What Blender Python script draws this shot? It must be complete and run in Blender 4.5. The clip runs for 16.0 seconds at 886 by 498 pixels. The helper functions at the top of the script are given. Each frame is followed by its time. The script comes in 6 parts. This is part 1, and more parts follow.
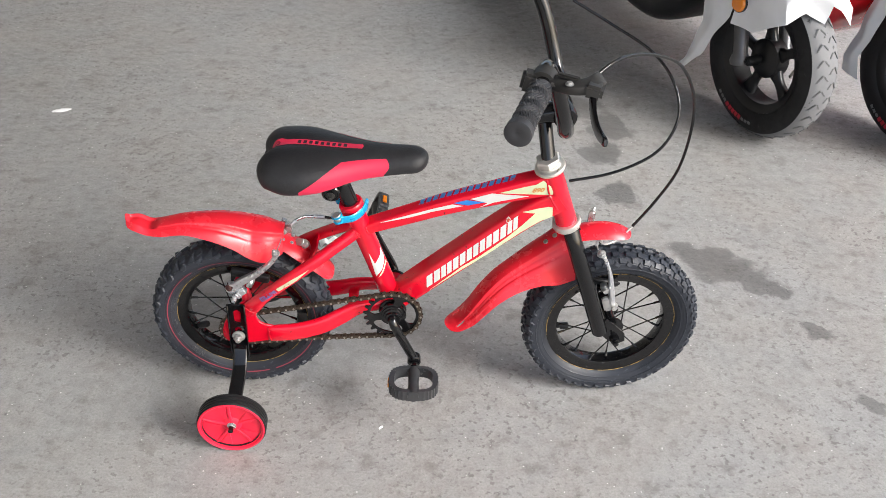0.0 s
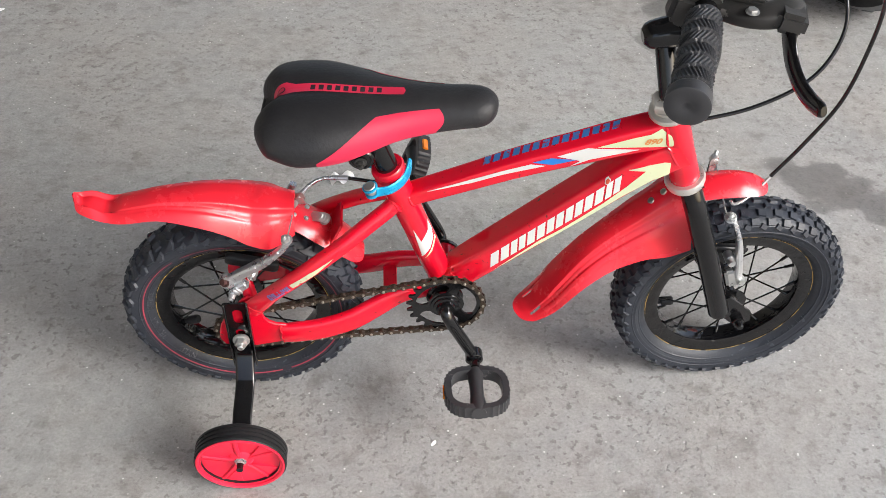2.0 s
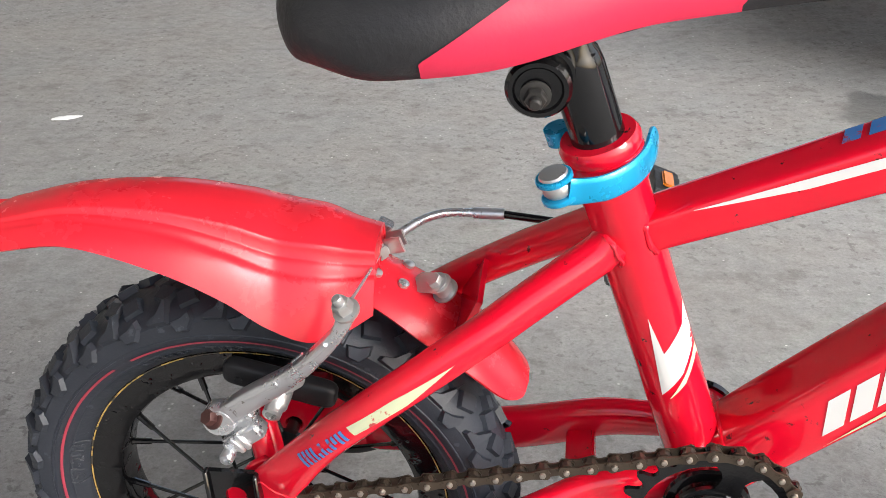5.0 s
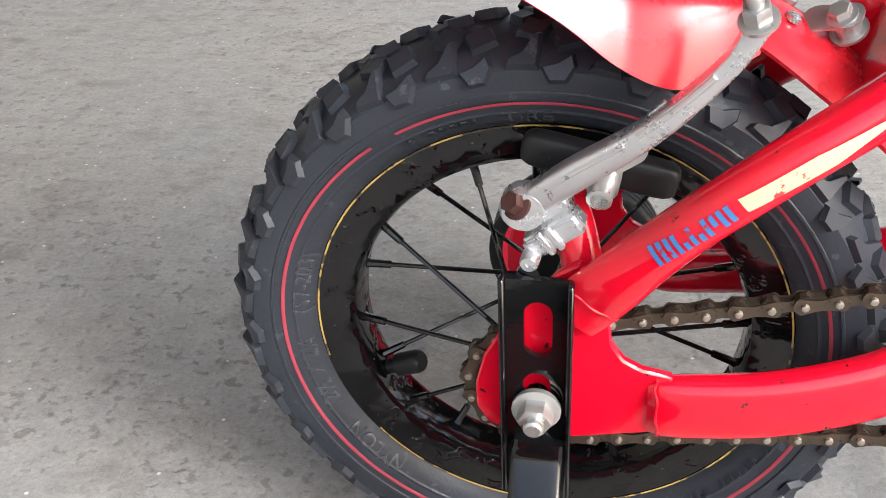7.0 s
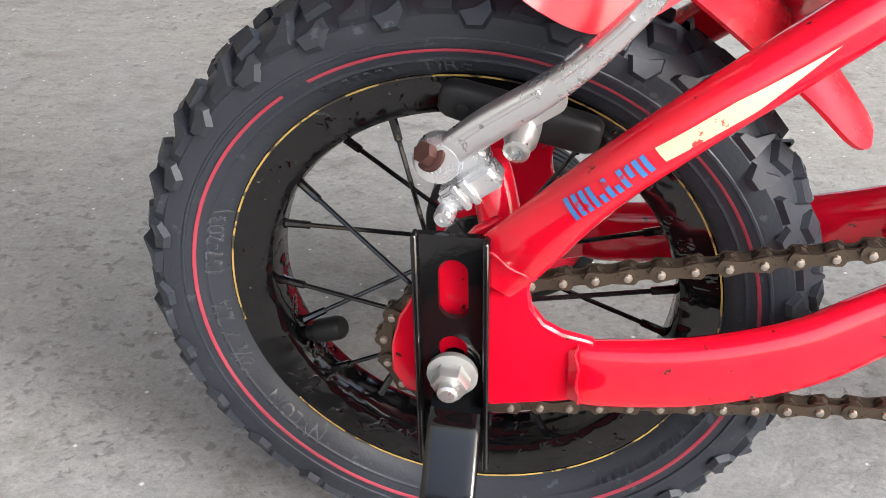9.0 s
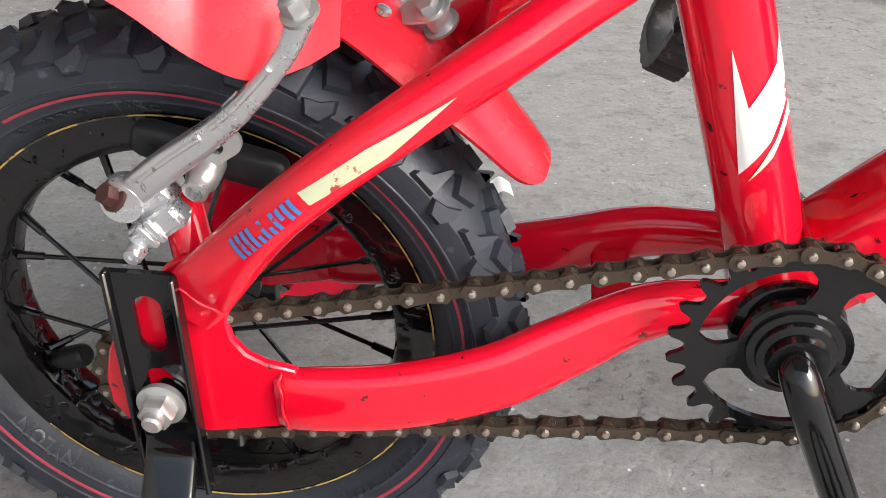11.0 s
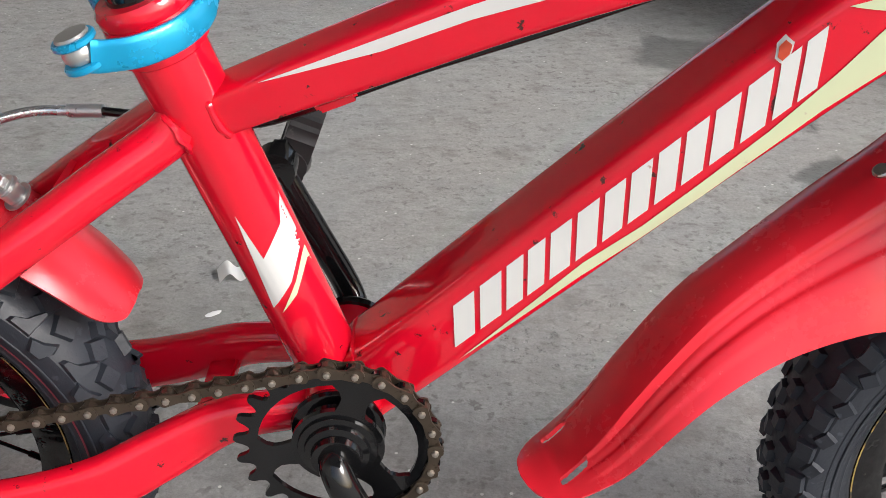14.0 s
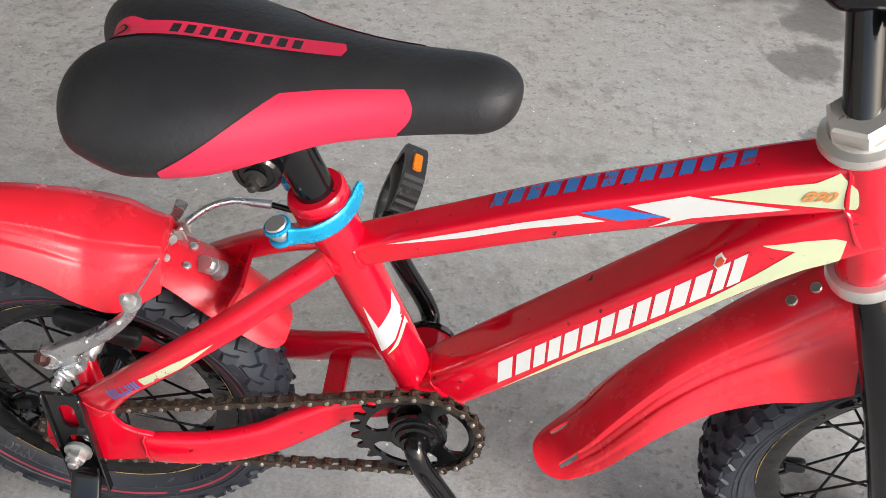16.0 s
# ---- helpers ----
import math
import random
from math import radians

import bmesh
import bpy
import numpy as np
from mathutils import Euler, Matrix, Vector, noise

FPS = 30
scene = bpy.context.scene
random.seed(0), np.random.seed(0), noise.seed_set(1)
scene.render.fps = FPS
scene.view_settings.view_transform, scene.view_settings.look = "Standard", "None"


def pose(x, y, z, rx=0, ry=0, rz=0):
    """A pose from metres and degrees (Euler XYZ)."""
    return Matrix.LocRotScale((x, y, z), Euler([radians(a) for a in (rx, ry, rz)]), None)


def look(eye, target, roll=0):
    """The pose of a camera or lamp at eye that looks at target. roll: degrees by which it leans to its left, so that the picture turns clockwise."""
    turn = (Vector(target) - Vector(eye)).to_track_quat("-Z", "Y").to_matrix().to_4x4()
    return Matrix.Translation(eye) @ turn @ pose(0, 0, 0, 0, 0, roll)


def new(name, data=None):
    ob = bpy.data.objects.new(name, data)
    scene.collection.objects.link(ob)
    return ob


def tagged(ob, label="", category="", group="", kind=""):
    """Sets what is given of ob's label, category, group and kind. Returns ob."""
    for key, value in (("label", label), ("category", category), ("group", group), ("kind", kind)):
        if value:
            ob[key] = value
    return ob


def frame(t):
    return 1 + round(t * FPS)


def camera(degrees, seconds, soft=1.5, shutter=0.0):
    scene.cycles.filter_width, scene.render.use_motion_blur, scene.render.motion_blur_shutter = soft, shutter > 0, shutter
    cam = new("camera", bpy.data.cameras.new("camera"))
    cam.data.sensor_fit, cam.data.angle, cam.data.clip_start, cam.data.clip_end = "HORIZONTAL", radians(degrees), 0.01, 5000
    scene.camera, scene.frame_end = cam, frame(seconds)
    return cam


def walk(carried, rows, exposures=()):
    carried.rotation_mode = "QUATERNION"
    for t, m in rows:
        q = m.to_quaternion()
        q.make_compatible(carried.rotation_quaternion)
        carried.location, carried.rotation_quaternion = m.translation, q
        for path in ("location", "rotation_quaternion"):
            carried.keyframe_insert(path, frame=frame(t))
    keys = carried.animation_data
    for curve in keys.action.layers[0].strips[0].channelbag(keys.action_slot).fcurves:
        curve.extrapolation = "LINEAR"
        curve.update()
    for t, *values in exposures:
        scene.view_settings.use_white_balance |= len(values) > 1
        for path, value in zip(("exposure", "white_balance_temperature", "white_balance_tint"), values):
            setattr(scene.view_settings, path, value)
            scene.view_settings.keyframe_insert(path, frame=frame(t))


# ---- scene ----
from mathutils.bvhtree import BVHTree
from mathutils.geometry import tessellate_polygon

# ---------------------------------------------------------------- camera
cam = camera(45.56, 16.0, soft=0.6, shutter=0.0)
PATH = [
    (0, 0.2965, -1.4612, 1.2947, 55.530, -2.046, -0.328),
    (0.5, 0.2150, -1.3820, 1.2856, 53.937, -1.397, -2.394),
    (1, 0.1971, -1.2513, 1.2508, 52.305, -0.414, -2.560),
    (1.5, 0.2324, -1.0940, 1.2217, 50.011, 0.182, -2.369),
    (2, 0.2003, -0.9878, 1.1484, 47.276, -0.803, -2.613),
    (2.5, 0.1824, -0.8498, 1.0701, 47.153, -1.862, -1.556),
    (3, 0.1983, -0.7197, 0.9577, 47.881, -2.109, 0.888),
    (3.2, 0.1992, -0.6831, 0.8963, 49.602, -2.342, 1.940),
    (3.5, 0.2056, -0.6210, 0.8275, 51.055, -2.298, 3.201),
    (3.8, 0.2089, -0.5776, 0.7670, 53.298, -1.844, 4.117),
    (4.1, 0.2085, -0.5488, 0.7140, 55.937, -1.092, 4.852),
    (4.4, 0.2038, -0.5310, 0.6679, 58.583, -0.185, 5.538),
    (4.7, 0.1942, -0.5202, 0.6281, 60.852, 0.691, 6.254),
    (5, 0.1790, -0.5125, 0.5940, 62.369, 1.326, 7.025),
    (5.3, 0.1575, -0.5041, 0.5648, 62.761, 1.501, 7.851),
    (5.5, 0.1322, -0.5118, 0.5463, 63.511, 0.852, 8.297),
    (6, 0.0976, -0.4843, 0.5019, 62.303, 1.068, 9.823),
    (6.5, 0.0639, -0.4616, 0.4723, 60.892, 1.931, 10.565),
    (7, 0.0366, -0.4396, 0.4441, 60.329, 1.862, 10.530),
    (7.5, 0.0335, -0.4272, 0.4236, 60.931, 0.551, 9.750),
    (8, 0.0384, -0.4272, 0.4274, 61.417, 0.160, 9.405),
    (8.2, 0.0424, -0.4250, 0.4291, 61.350, 0.256, 9.223),
    (8.5, 0.0467, -0.4249, 0.4286, 61.242, 0.176, 9.187),
    (8.8, 0.0524, -0.4255, 0.4238, 60.661, 0.196, 9.415),
    (9.1, 0.0599, -0.4265, 0.4169, 59.826, 0.266, 9.745),
    (9.4, 0.0693, -0.4275, 0.4102, 58.956, 0.334, 10.016),
    (9.7, 0.0810, -0.4279, 0.4059, 58.268, 0.355, 10.070),
    (10, 0.0952, -0.4274, 0.4063, 57.983, 0.282, 9.755),
    (10.3, 0.1122, -0.4254, 0.4136, 58.317, 0.069, 8.911),
    (10.5, 0.1284, -0.4145, 0.4290, 57.272, -0.097, 8.727),
    (11, 0.1561, -0.4166, 0.4423, 59.597, -0.638, 6.321),
    (11.5, 0.1791, -0.4196, 0.4619, 60.328, -0.477, 4.822),
    (12, 0.2086, -0.4231, 0.4935, 60.707, -0.180, 3.628),
    (12.5, 0.2384, -0.4336, 0.5094, 61.132, 0.292, 3.031),
    (13, 0.2701, -0.4434, 0.5201, 61.239, 0.349, 2.133),
    (13.5, 0.2867, -0.4544, 0.5255, 61.134, -0.008, 1.271),
    (14, 0.3125, -0.4600, 0.5246, 61.219, -0.218, 0.580),
    (14.5, 0.3291, -0.4716, 0.5406, 61.808, 0.485, 1.667),
    (15, 0.3226, -0.4989, 0.5816, 61.585, -0.407, 2.769),
    (15.5, 0.3034, -0.5345, 0.6871, 54.781, -1.887, 3.617),
    (16, 0.2982, -0.5578, 0.8171, 48.730, -2.304, 5.124),
]

walk(cam, [(t, pose(x, y, z - 0.005, rx, ry, rz)) for t, x, y, z, rx, ry, rz in PATH], [(0.0, 1.20), (1.5, 1.16), (3.2, 1.20), (5.3, 1.30), (6.5, 1.57), (8.2, 1.68), (10.3, 1.56), (11.5, 1.16), (12.5, 0.98), (13.5, 0.92), (15.0, 0.92), (16.0, 1.18)])

# ---------------------------------------------------------------- light
world = bpy.data.worlds.new("overcast_sky")
world.use_nodes = True
scene.world = world
wn, wl = world.node_tree.nodes, world.node_tree.links
SUN_EL, SUN_AZ = 34.0, 122.0
# front edge of the added, unseen roof that cuts off sky and sun
BLOCKER_EDGE = -2.7
sky = wn.new("ShaderNodeTexSky")
sky.sky_type, sky.sun_disc = "NISHITA", False
sky.sun_elevation, sky.sun_rotation = radians(SUN_EL), radians(SUN_AZ)
sky.dust_density, sky.air_density = 4.0, 1.0
grey = wn.new("ShaderNodeHueSaturation")
grey.inputs["Saturation"].default_value = 0.84
wl.new(sky.outputs[0], grey.inputs["Color"])
wl.new(grey.outputs[0], wn["Background"].inputs["Color"])
wn["Background"].inputs["Strength"].default_value = 0.15
sun_data = bpy.data.lights.new("sun", "SUN")
sun_data.energy, sun_data.angle, sun_data.color = 1.72, radians(26), (0.860, 0.925, 1.0)
sun = new("sun", sun_data)
az = radians(SUN_AZ)
sun_dir = Vector((math.sin(az) * math.cos(radians(SUN_EL)), math.cos(az) * math.cos(radians(SUN_EL)), math.sin(radians(SUN_EL))))
sun.matrix_world = look(sun_dir * 8, (0, 0, 0))


# ---------------------------------------------------------------- materials
class Mat:
    """A principled material with a few helpers."""

    def __init__(self, name, color, rough=0.5, metal=0.0, coat=0.0, spec=0.5):
        self.m = bpy.data.materials.new(name)
        self.m.use_nodes = True
        self.n, self.l = self.m.node_tree.nodes, self.m.node_tree.links
        self.b = self.n["Principled BSDF"]
        self.b.inputs["Base Color"].default_value = (*color, 1)
        self.b.inputs["Roughness"].default_value = rough
        self.b.inputs["Metallic"].default_value = metal
        self.b.inputs["Coat Weight"].default_value = coat
        self.b.inputs["Coat Roughness"].default_value = 0.06
        self.b.inputs["Specular IOR Level"].default_value = spec
        self.c = self.n.new("ShaderNodeTexCoord").outputs["Object"]
        self.color = (*color, 1)

    def noise(self, scale, detail=4, rough=0.6, stretch=None, vec=None):
        t = self.n.new("ShaderNodeTexNoise")
        t.inputs["Scale"].default_value, t.inputs["Detail"].default_value, t.inputs["Roughness"].default_value = scale, detail, rough
        v = vec or self.c
        if stretch:
            mp = self.n.new("ShaderNodeMapping")
            mp.inputs["Scale"].default_value = stretch
            self.l.new(v, mp.inputs[0])
            v = mp.outputs[0]
        self.l.new(v, t.inputs["Vector"])
        return t.outputs["Fac"]

    def ramp(self, fac, a, b, lo=0.0, hi=1.0):
        r = self.n.new("ShaderNodeMapRange")
        r.inputs[1].default_value, r.inputs[2].default_value, r.inputs[3].default_value, r.inputs[4].default_value = a, b, lo, hi
        self.l.new(fac, r.inputs[0])
        return r.outputs[0]

    def mix(self, fac, a, b):
        m = self.n.new("ShaderNodeMix")
        m.data_type = "RGBA"
        for sock, v in ((m.inputs[0], fac), (m.inputs[6], a), (m.inputs[7], b)):
            if isinstance(v, (tuple, float, int)):
                sock.default_value = (*v, 1) if isinstance(v, tuple) and len(v) == 3 else v
            else:
                self.l.new(v, sock)
        return m.outputs[2]

    def math(self, op, a, b=0.0):
        m = self.n.new("ShaderNodeMath")
        m.operation = op
        for sock, v in ((m.inputs[0], a), (m.inputs[1], b)):
            if isinstance(v, (float, int)):
                sock.default_value = v
            else:
                self.l.new(v, sock)
        return m.outputs[0]

    def base(self, out):
        self.l.new(out, self.b.inputs["Base Color"])
        return self

    def rough(self, out):
        self.l.new(out, self.b.inputs["Roughness"])
        return self

    def bump(self, height, strength=0.3, dist=0.001):
        bp = self.n.new("ShaderNodeBump")
        bp.inputs["Strength"].default_value, bp.inputs["Distance"].default_value = strength, dist
        self.l.new(height, bp.inputs["Height"])
        self.l.new(bp.outputs[0], self.b.inputs["Normal"])
        return self


def worn(name, color, dark, rough, metal=0.0, coat=0.0, chips=0.72, scale=60.0, bump=0.1, spec=0.5):
    """A painted or moulded surface with faint mottling, scuffs and small chips."""
    k = Mat(name, color, rough, metal, coat, spec)
    mott = k.ramp(k.noise(9, 3), 0.35, 0.7)
    light = tuple(min(1, c * 1.12 + 0.004) for c in color)
    col = k.mix(mott, color, light)
    chip = k.ramp(k.noise(scale, 5, 0.65), chips, chips + 0.03)
    k.base(k.mix(chip, col, dark))
    k.rough(k.ramp(k.noise(35, 5, 0.7), 0.3, 0.75, rough * 0.75, min(1, rough * 1.4)))
    k.bump(k.noise(300, 2), bump, 0.0004)
    return k.m


RED = worn("red_paint", (0.625, 0.0025, 0.019), (0.06, 0.010, 0.009), 0.07, 0.0, 0.30, 0.655, 110, 0.06, 0.5)
FENDER = worn("red_fender_plastic", (0.64, 0.014, 0.028), (0.62, 0.13, 0.12), 0.24, 0.0, 0.0, 0.76, 45, 0.1, 0.46)
BLACK = worn("black_gloss_paint", (0.0035, 0.0035, 0.004), (0.05, 0.045, 0.04), 0.08, 0.0, 0.0, 0.735, 80, 0.12, 0.5)
BLACKPL = worn("black_plastic", (0.008, 0.008, 0.009), (0.05, 0.047, 0.043), 0.45, 0.0, 0.0, 0.70, 60, 0.25, 0.3)
PEDAL = worn("worn_grey_pedal_plastic", (0.026, 0.026, 0.028), (0.09, 0.088, 0.085), 0.42, 0.0, 0.0, 0.62, 60, 0.4, 0.5)
# lettering rubber: paler than the tyre, the highlight on raised text put into its colour
TYREPRINT = worn("raised_rubber_highlit", (0.046, 0.049, 0.056), (0.08, 0.078, 0.075), 0.26, 0.0, 0.0, 0.66, 60, 0.2, 0.5)
GRIP = worn("grey_black_grip_rubber", (0.030, 0.030, 0.033), (0.07, 0.068, 0.064), 0.48, 0.0, 0.0, 0.68, 60, 0.3, 0.5)


def rim_material():
    """Thick black paint with runs and lumps, very glossy."""
    k = Mat("thick_glossy_rim_paint", (0.004, 0.004, 0.0045), 0.08, 0.0, 0.0, 0.6)
    k.base(k.mix(k.ramp(k.noise(300, 3, 0.6), 0.70, 0.74), (0.0030, 0.0030, 0.0035), (0.060, 0.055, 0.048)))
    k.rough(k.ramp(k.noise(40, 4, 0.7), 0.35, 0.75, 0.05, 0.16))
    h = k.math("ADD", k.noise(38, 2, 0.5), k.math("MULTIPLY", k.ramp(k.noise(110, 2, 0.5), 0.60, 0.80), 0.45))
    k.bump(h, 0.75, 0.0026)
    return k.m


RIMBLACK = rim_material()
LEVER = worn("scuffed_grey_lever", (0.034, 0.032, 0.030), (0.20, 0.185, 0.165), 0.50, 0.25, 0.0, 0.64, 55, 0.4, 0.4)
RUBBER = worn("tyre_rubber", (0.0205, 0.0238, 0.0315), (0.050, 0.056, 0.068), 0.46, 0.0, 0.0, 0.63, 90, 0.6, 0.36)
STEEL = worn("zinc_steel", (0.46, 0.46, 0.45), (0.25, 0.21, 0.17), 0.30, 0.75, 0.0, 0.66, 90, 0.2)
ALLOY = worn("cast_aluminium", (0.60, 0.605, 0.62), (0.30, 0.29, 0.28), 0.28, 0.80, 0.0, 0.64, 160, 0.8)
CHAIN = worn("brown_chain_steel", (0.092, 0.070, 0.052), (0.05, 0.034, 0.024), 0.36, 0.75, 0.0, 0.64, 160, 0.2)
PIN = worn("chain_pin_steel", (0.42, 0.38, 0.33), (0.2, 0.15, 0.1), 0.35, 0.9, 0.0, 0.72, 160, 0.2)
RUST = worn("rusty_bolt", (0.060, 0.022, 0.019), (0.03, 0.012, 0.010), 0.6, 0.4, 0.0, 0.6, 200, 0.6)
BLUE = worn("blue_anodised", (0.003, 0.33, 0.60), (0.15, 0.3, 0.4), 0.25, 0.4, 0.3, 0.74, 120)
WHITE = worn("white_sticker", (0.57, 0.57, 0.56), (0.36, 0.26, 0.22), 0.42, 0.0, 0.1, 0.69, 140)
CREAM = worn("cream_sticker", (0.52, 0.56, 0.36), (0.45, 0.40, 0.30), 0.42, 0.0, 0.1, 0.69, 120)
SCRATCHED = worn("scratched_cream_sticker", (0.43, 0.46, 0.30), (0.36, 0.03, 0.03), 0.42, 0.0, 0.1, 0.60, 75)
BLUEST = worn("blue_sticker", (0.010, 0.165, 0.53), (0.05, 0.12, 0.30), 0.42, 0.0, 0.1, 0.70, 120)
FADED = worn("rubbed_blue_print", (0.035, 0.15, 0.40), (0.42, 0.01, 0.03), 0.42, 0.0, 0.1, 0.575, 130)
ORANGE = worn("orange_print", (0.55, 0.22, 0.06), (0.7, 0.5, 0.3), 0.45, 0.0, 0.0, 0.68, 150)
RUSTRED = worn("orange_red_print", (0.50, 0.055, 0.018), (0.3, 0.05, 0.02), 0.4)
PINKST = worn("pink_line", (0.27, 0.030, 0.050), (0.12, 0.03, 0.035), 0.5, 0.0, 0.0, 0.70, 120)
GOLD = worn("gold_line", (0.34, 0.22, 0.06), (0.03, 0.025, 0.02), 0.45, 0.0, 0.0, 0.53, 60)
SADRED = worn("saddle_red_vinyl", (0.62, 0.022, 0.070), (0.5, 0.03, 0.08), 0.42, 0.0, 0.0, 0.8, 60, 0.2)
WHEELRED = worn("red_wheel_plastic", (0.72, 0.012, 0.045), (0.5, 0.05, 0.06), 0.38, 0.0, 0.1, 0.74, 60)
AMBER = worn("amber_reflector", (0.75, 0.22, 0.01), (0.5, 0.15, 0.01), 0.2, 0.0, 0.6, 0.8, 60)
FILM = worn("white_protective_film", (0.74, 0.75, 0.77), (0.6, 0.6, 0.6), 0.5, 0.0, 0.0, 0.8, 20, 0.3)
CUP = worn("dull_chrome_cup", (0.66, 0.64, 0.60), (0.34, 0.28, 0.2), 0.32, 0.75, 0.0, 0.66, 90)
PAPER = worn("white_paper", (0.8, 0.8, 0.8), (0.7, 0.7, 0.7), 0.7, 0.0, 0.0, 0.8, 30)


def saddle_material():
    k = Mat("saddle_black_vinyl", (0.020, 0.020, 0.022), 0.5, spec=0.35)
    k.base(k.mix(k.ramp(k.noise(14, 4), 0.4, 0.7), (0.015, 0.015, 0.017), (0.03, 0.03, 0.032)))
    w = k.n.new("ShaderNodeTexVoronoi")
    w.inputs["Scale"].default_value = 240
    k.l.new(k.c, w.inputs["Vector"])
    k.bump(k.math("ADD", w.outputs["Distance"], k.noise(700, 2)), 0.35, 0.0006)
    return k.m


VINYL = saddle_material()


def concrete_material():
    """Worn grey concrete: broad patches, crumbly pitted areas, sand grain, pale specks and dark stains with their own shapes."""
    k = Mat("worn_concrete", (0.2, 0.2, 0.19), 0.78)
    big = k.ramp(k.noise(1.3, 4, 0.6), 0.36, 0.64)
    mid = k.ramp(k.noise(6.5, 6, 0.72), 0.38, 0.62)
    small = k.ramp(k.noise(42, 5, 0.62), 0.40, 0.60)
    grain = k.ramp(k.noise(230, 3, 0.65), 0.40, 0.60)
    sand = k.ramp(k.noise(620, 2, 0.7), 0.38, 0.62)
    scrape = k.ramp(k.noise(9, 6, 0.72, (1.0, 2.6, 1.0)), 0.50, 0.64)
    col = k.mix(big, (0.172, 0.167, 0.163), (0.252, 0.245, 0.239))
    col = k.mix(k.math("MULTIPLY", mid, 0.66), col, (0.345, 0.335, 0.328))
    col = k.mix(k.math("MULTIPLY", scrape, 0.72), col, (0.135, 0.119, 0.112))
    col = k.mix(k.math("MULTIPLY", small, 0.66), col, (0.385, 0.373, 0.364))
    col = k.mix(k.math("MULTIPLY", grain, 0.42), col, (0.105, 0.101, 0.098))
    col = k.mix(k.math("MULTIPLY", sand, 0.20), col, (0.480, 0.506, 0.497))
    # warm and cool tints in broad uneven patches
    tint = k.mix(k.ramp(k.noise(4.4, 5, 0.62), 0.40, 0.60), (0.272, 0.275, 0.275), (0.285, 0.266, 0.248))
    col = k.mix(0.38, col, tint)
    # crumbly areas: small pits gathered in patches
    rough_area = k.ramp(k.noise(5.0, 6, 0.75), 0.47, 0.62, 0.10, 1.0)
    pit = k.math("MULTIPLY", k.ramp(k.noise(120, 4, 0.60), 0.44, 0.31), rough_area)
    col = k.mix(k.math("MULTIPLY", pit, 0.48), col, (0.080, 0.076, 0.071))
    hole = k.math("MULTIPLY", k.ramp(k.noise(30, 6, 0.75), 0.42, 0.28), rough_area)
    col = k.mix(k.math("MULTIPLY", hole, 0.5), col, (0.100, 0.094, 0.089))
    # dark crumbs of old cement, scattered in drifts
    drift = k.ramp(k.noise(3.2, 5, 0.7), 0.40, 0.60, 0.15, 1.0)
    crumb = k.math("MULTIPLY", k.ramp(k.noise(85, 3, 0.55), 0.57, 0.64), drift)
    col = k.mix(k.math("MULTIPLY", crumb, 0.60), col, (0.105, 0.096, 0.090))
    blot = k.ramp(k.noise(17, 5, 0.66), 0.55, 0.68)
    col = k.mix(k.math("MULTIPLY", blot, 0.46), col, (0.120, 0.108, 0.101))
    # sparse pale sand grains
    vor = k.n.new("ShaderNodeTexVoronoi")
    vor.inputs["Scale"].default_value = 95
    k.l.new(k.c, vor.inputs["Vector"])
    tone = k.n.new("ShaderNodeSeparateColor")
    k.l.new(vor.outputs["Color"], tone.inputs[0])
    fleck = k.math("MULTIPLY", k.ramp(vor.outputs["Distance"], 0.16, 0.09), k.ramp(tone.outputs[0], 0.87, 0.91))
    col = k.mix(k.math("MULTIPLY", fleck, 0.75), col, (0.72, 0.71, 0.69))
    # dark stains: centre x, y, half-length, half-width
    warp = k.n.new("ShaderNodeTexNoise")
    warp.inputs["Scale"].default_value, warp.inputs["Detail"].default_value = 13, 6
    k.l.new(k.c, warp.inputs["Vector"])
    vm = k.n.new("ShaderNodeVectorMath")
    vm.operation = "MULTIPLY_ADD"
    vm.inputs[1].default_value = (0.17, 0.17, 0)
    k.l.new(warp.outputs["Color"], vm.inputs[0])
    k.l.new(k.c, vm.inputs[2])
    total = None
    for sx, sy, a, b, turn in STAINS:
        mp = k.n.new("ShaderNodeMapping")
        mp.vector_type = "TEXTURE"
        mp.inputs["Location"].default_value = (sx + 0.085, sy + 0.085, 0)
        mp.inputs["Rotation"].default_value = (0, 0, radians(turn))
        mp.inputs["Scale"].default_value = (a, b, 1)
        k.l.new(vm.outputs[0], mp.inputs[0])
        ln = k.n.new("ShaderNodeVectorMath")
        ln.operation = "LENGTH"
        k.l.new(mp.outputs[0], ln.inputs[0])
        s = k.ramp(ln.outputs["Value"], 1.12, 0.86)
        total = s if total is None else k.math("MAXIMUM", total, s)
    k.base(k.mix(k.math("MULTIPLY", total, 0.62), col, (0.080, 0.079, 0.077)))
    k.rough(k.ramp(total, 0, 1, 0.80, 0.5))
    h = k.math("ADD", k.noise(60, 4, 0.58), k.math("MULTIPLY", k.noise(300, 3, 0.6), 0.14))
    h = k.math("SUBTRACT", h, k.math("MULTIPLY", k.math("MAXIMUM", pit, hole), 0.45))
    k.bump(h, 0.58, 0.0040)
    return k.m


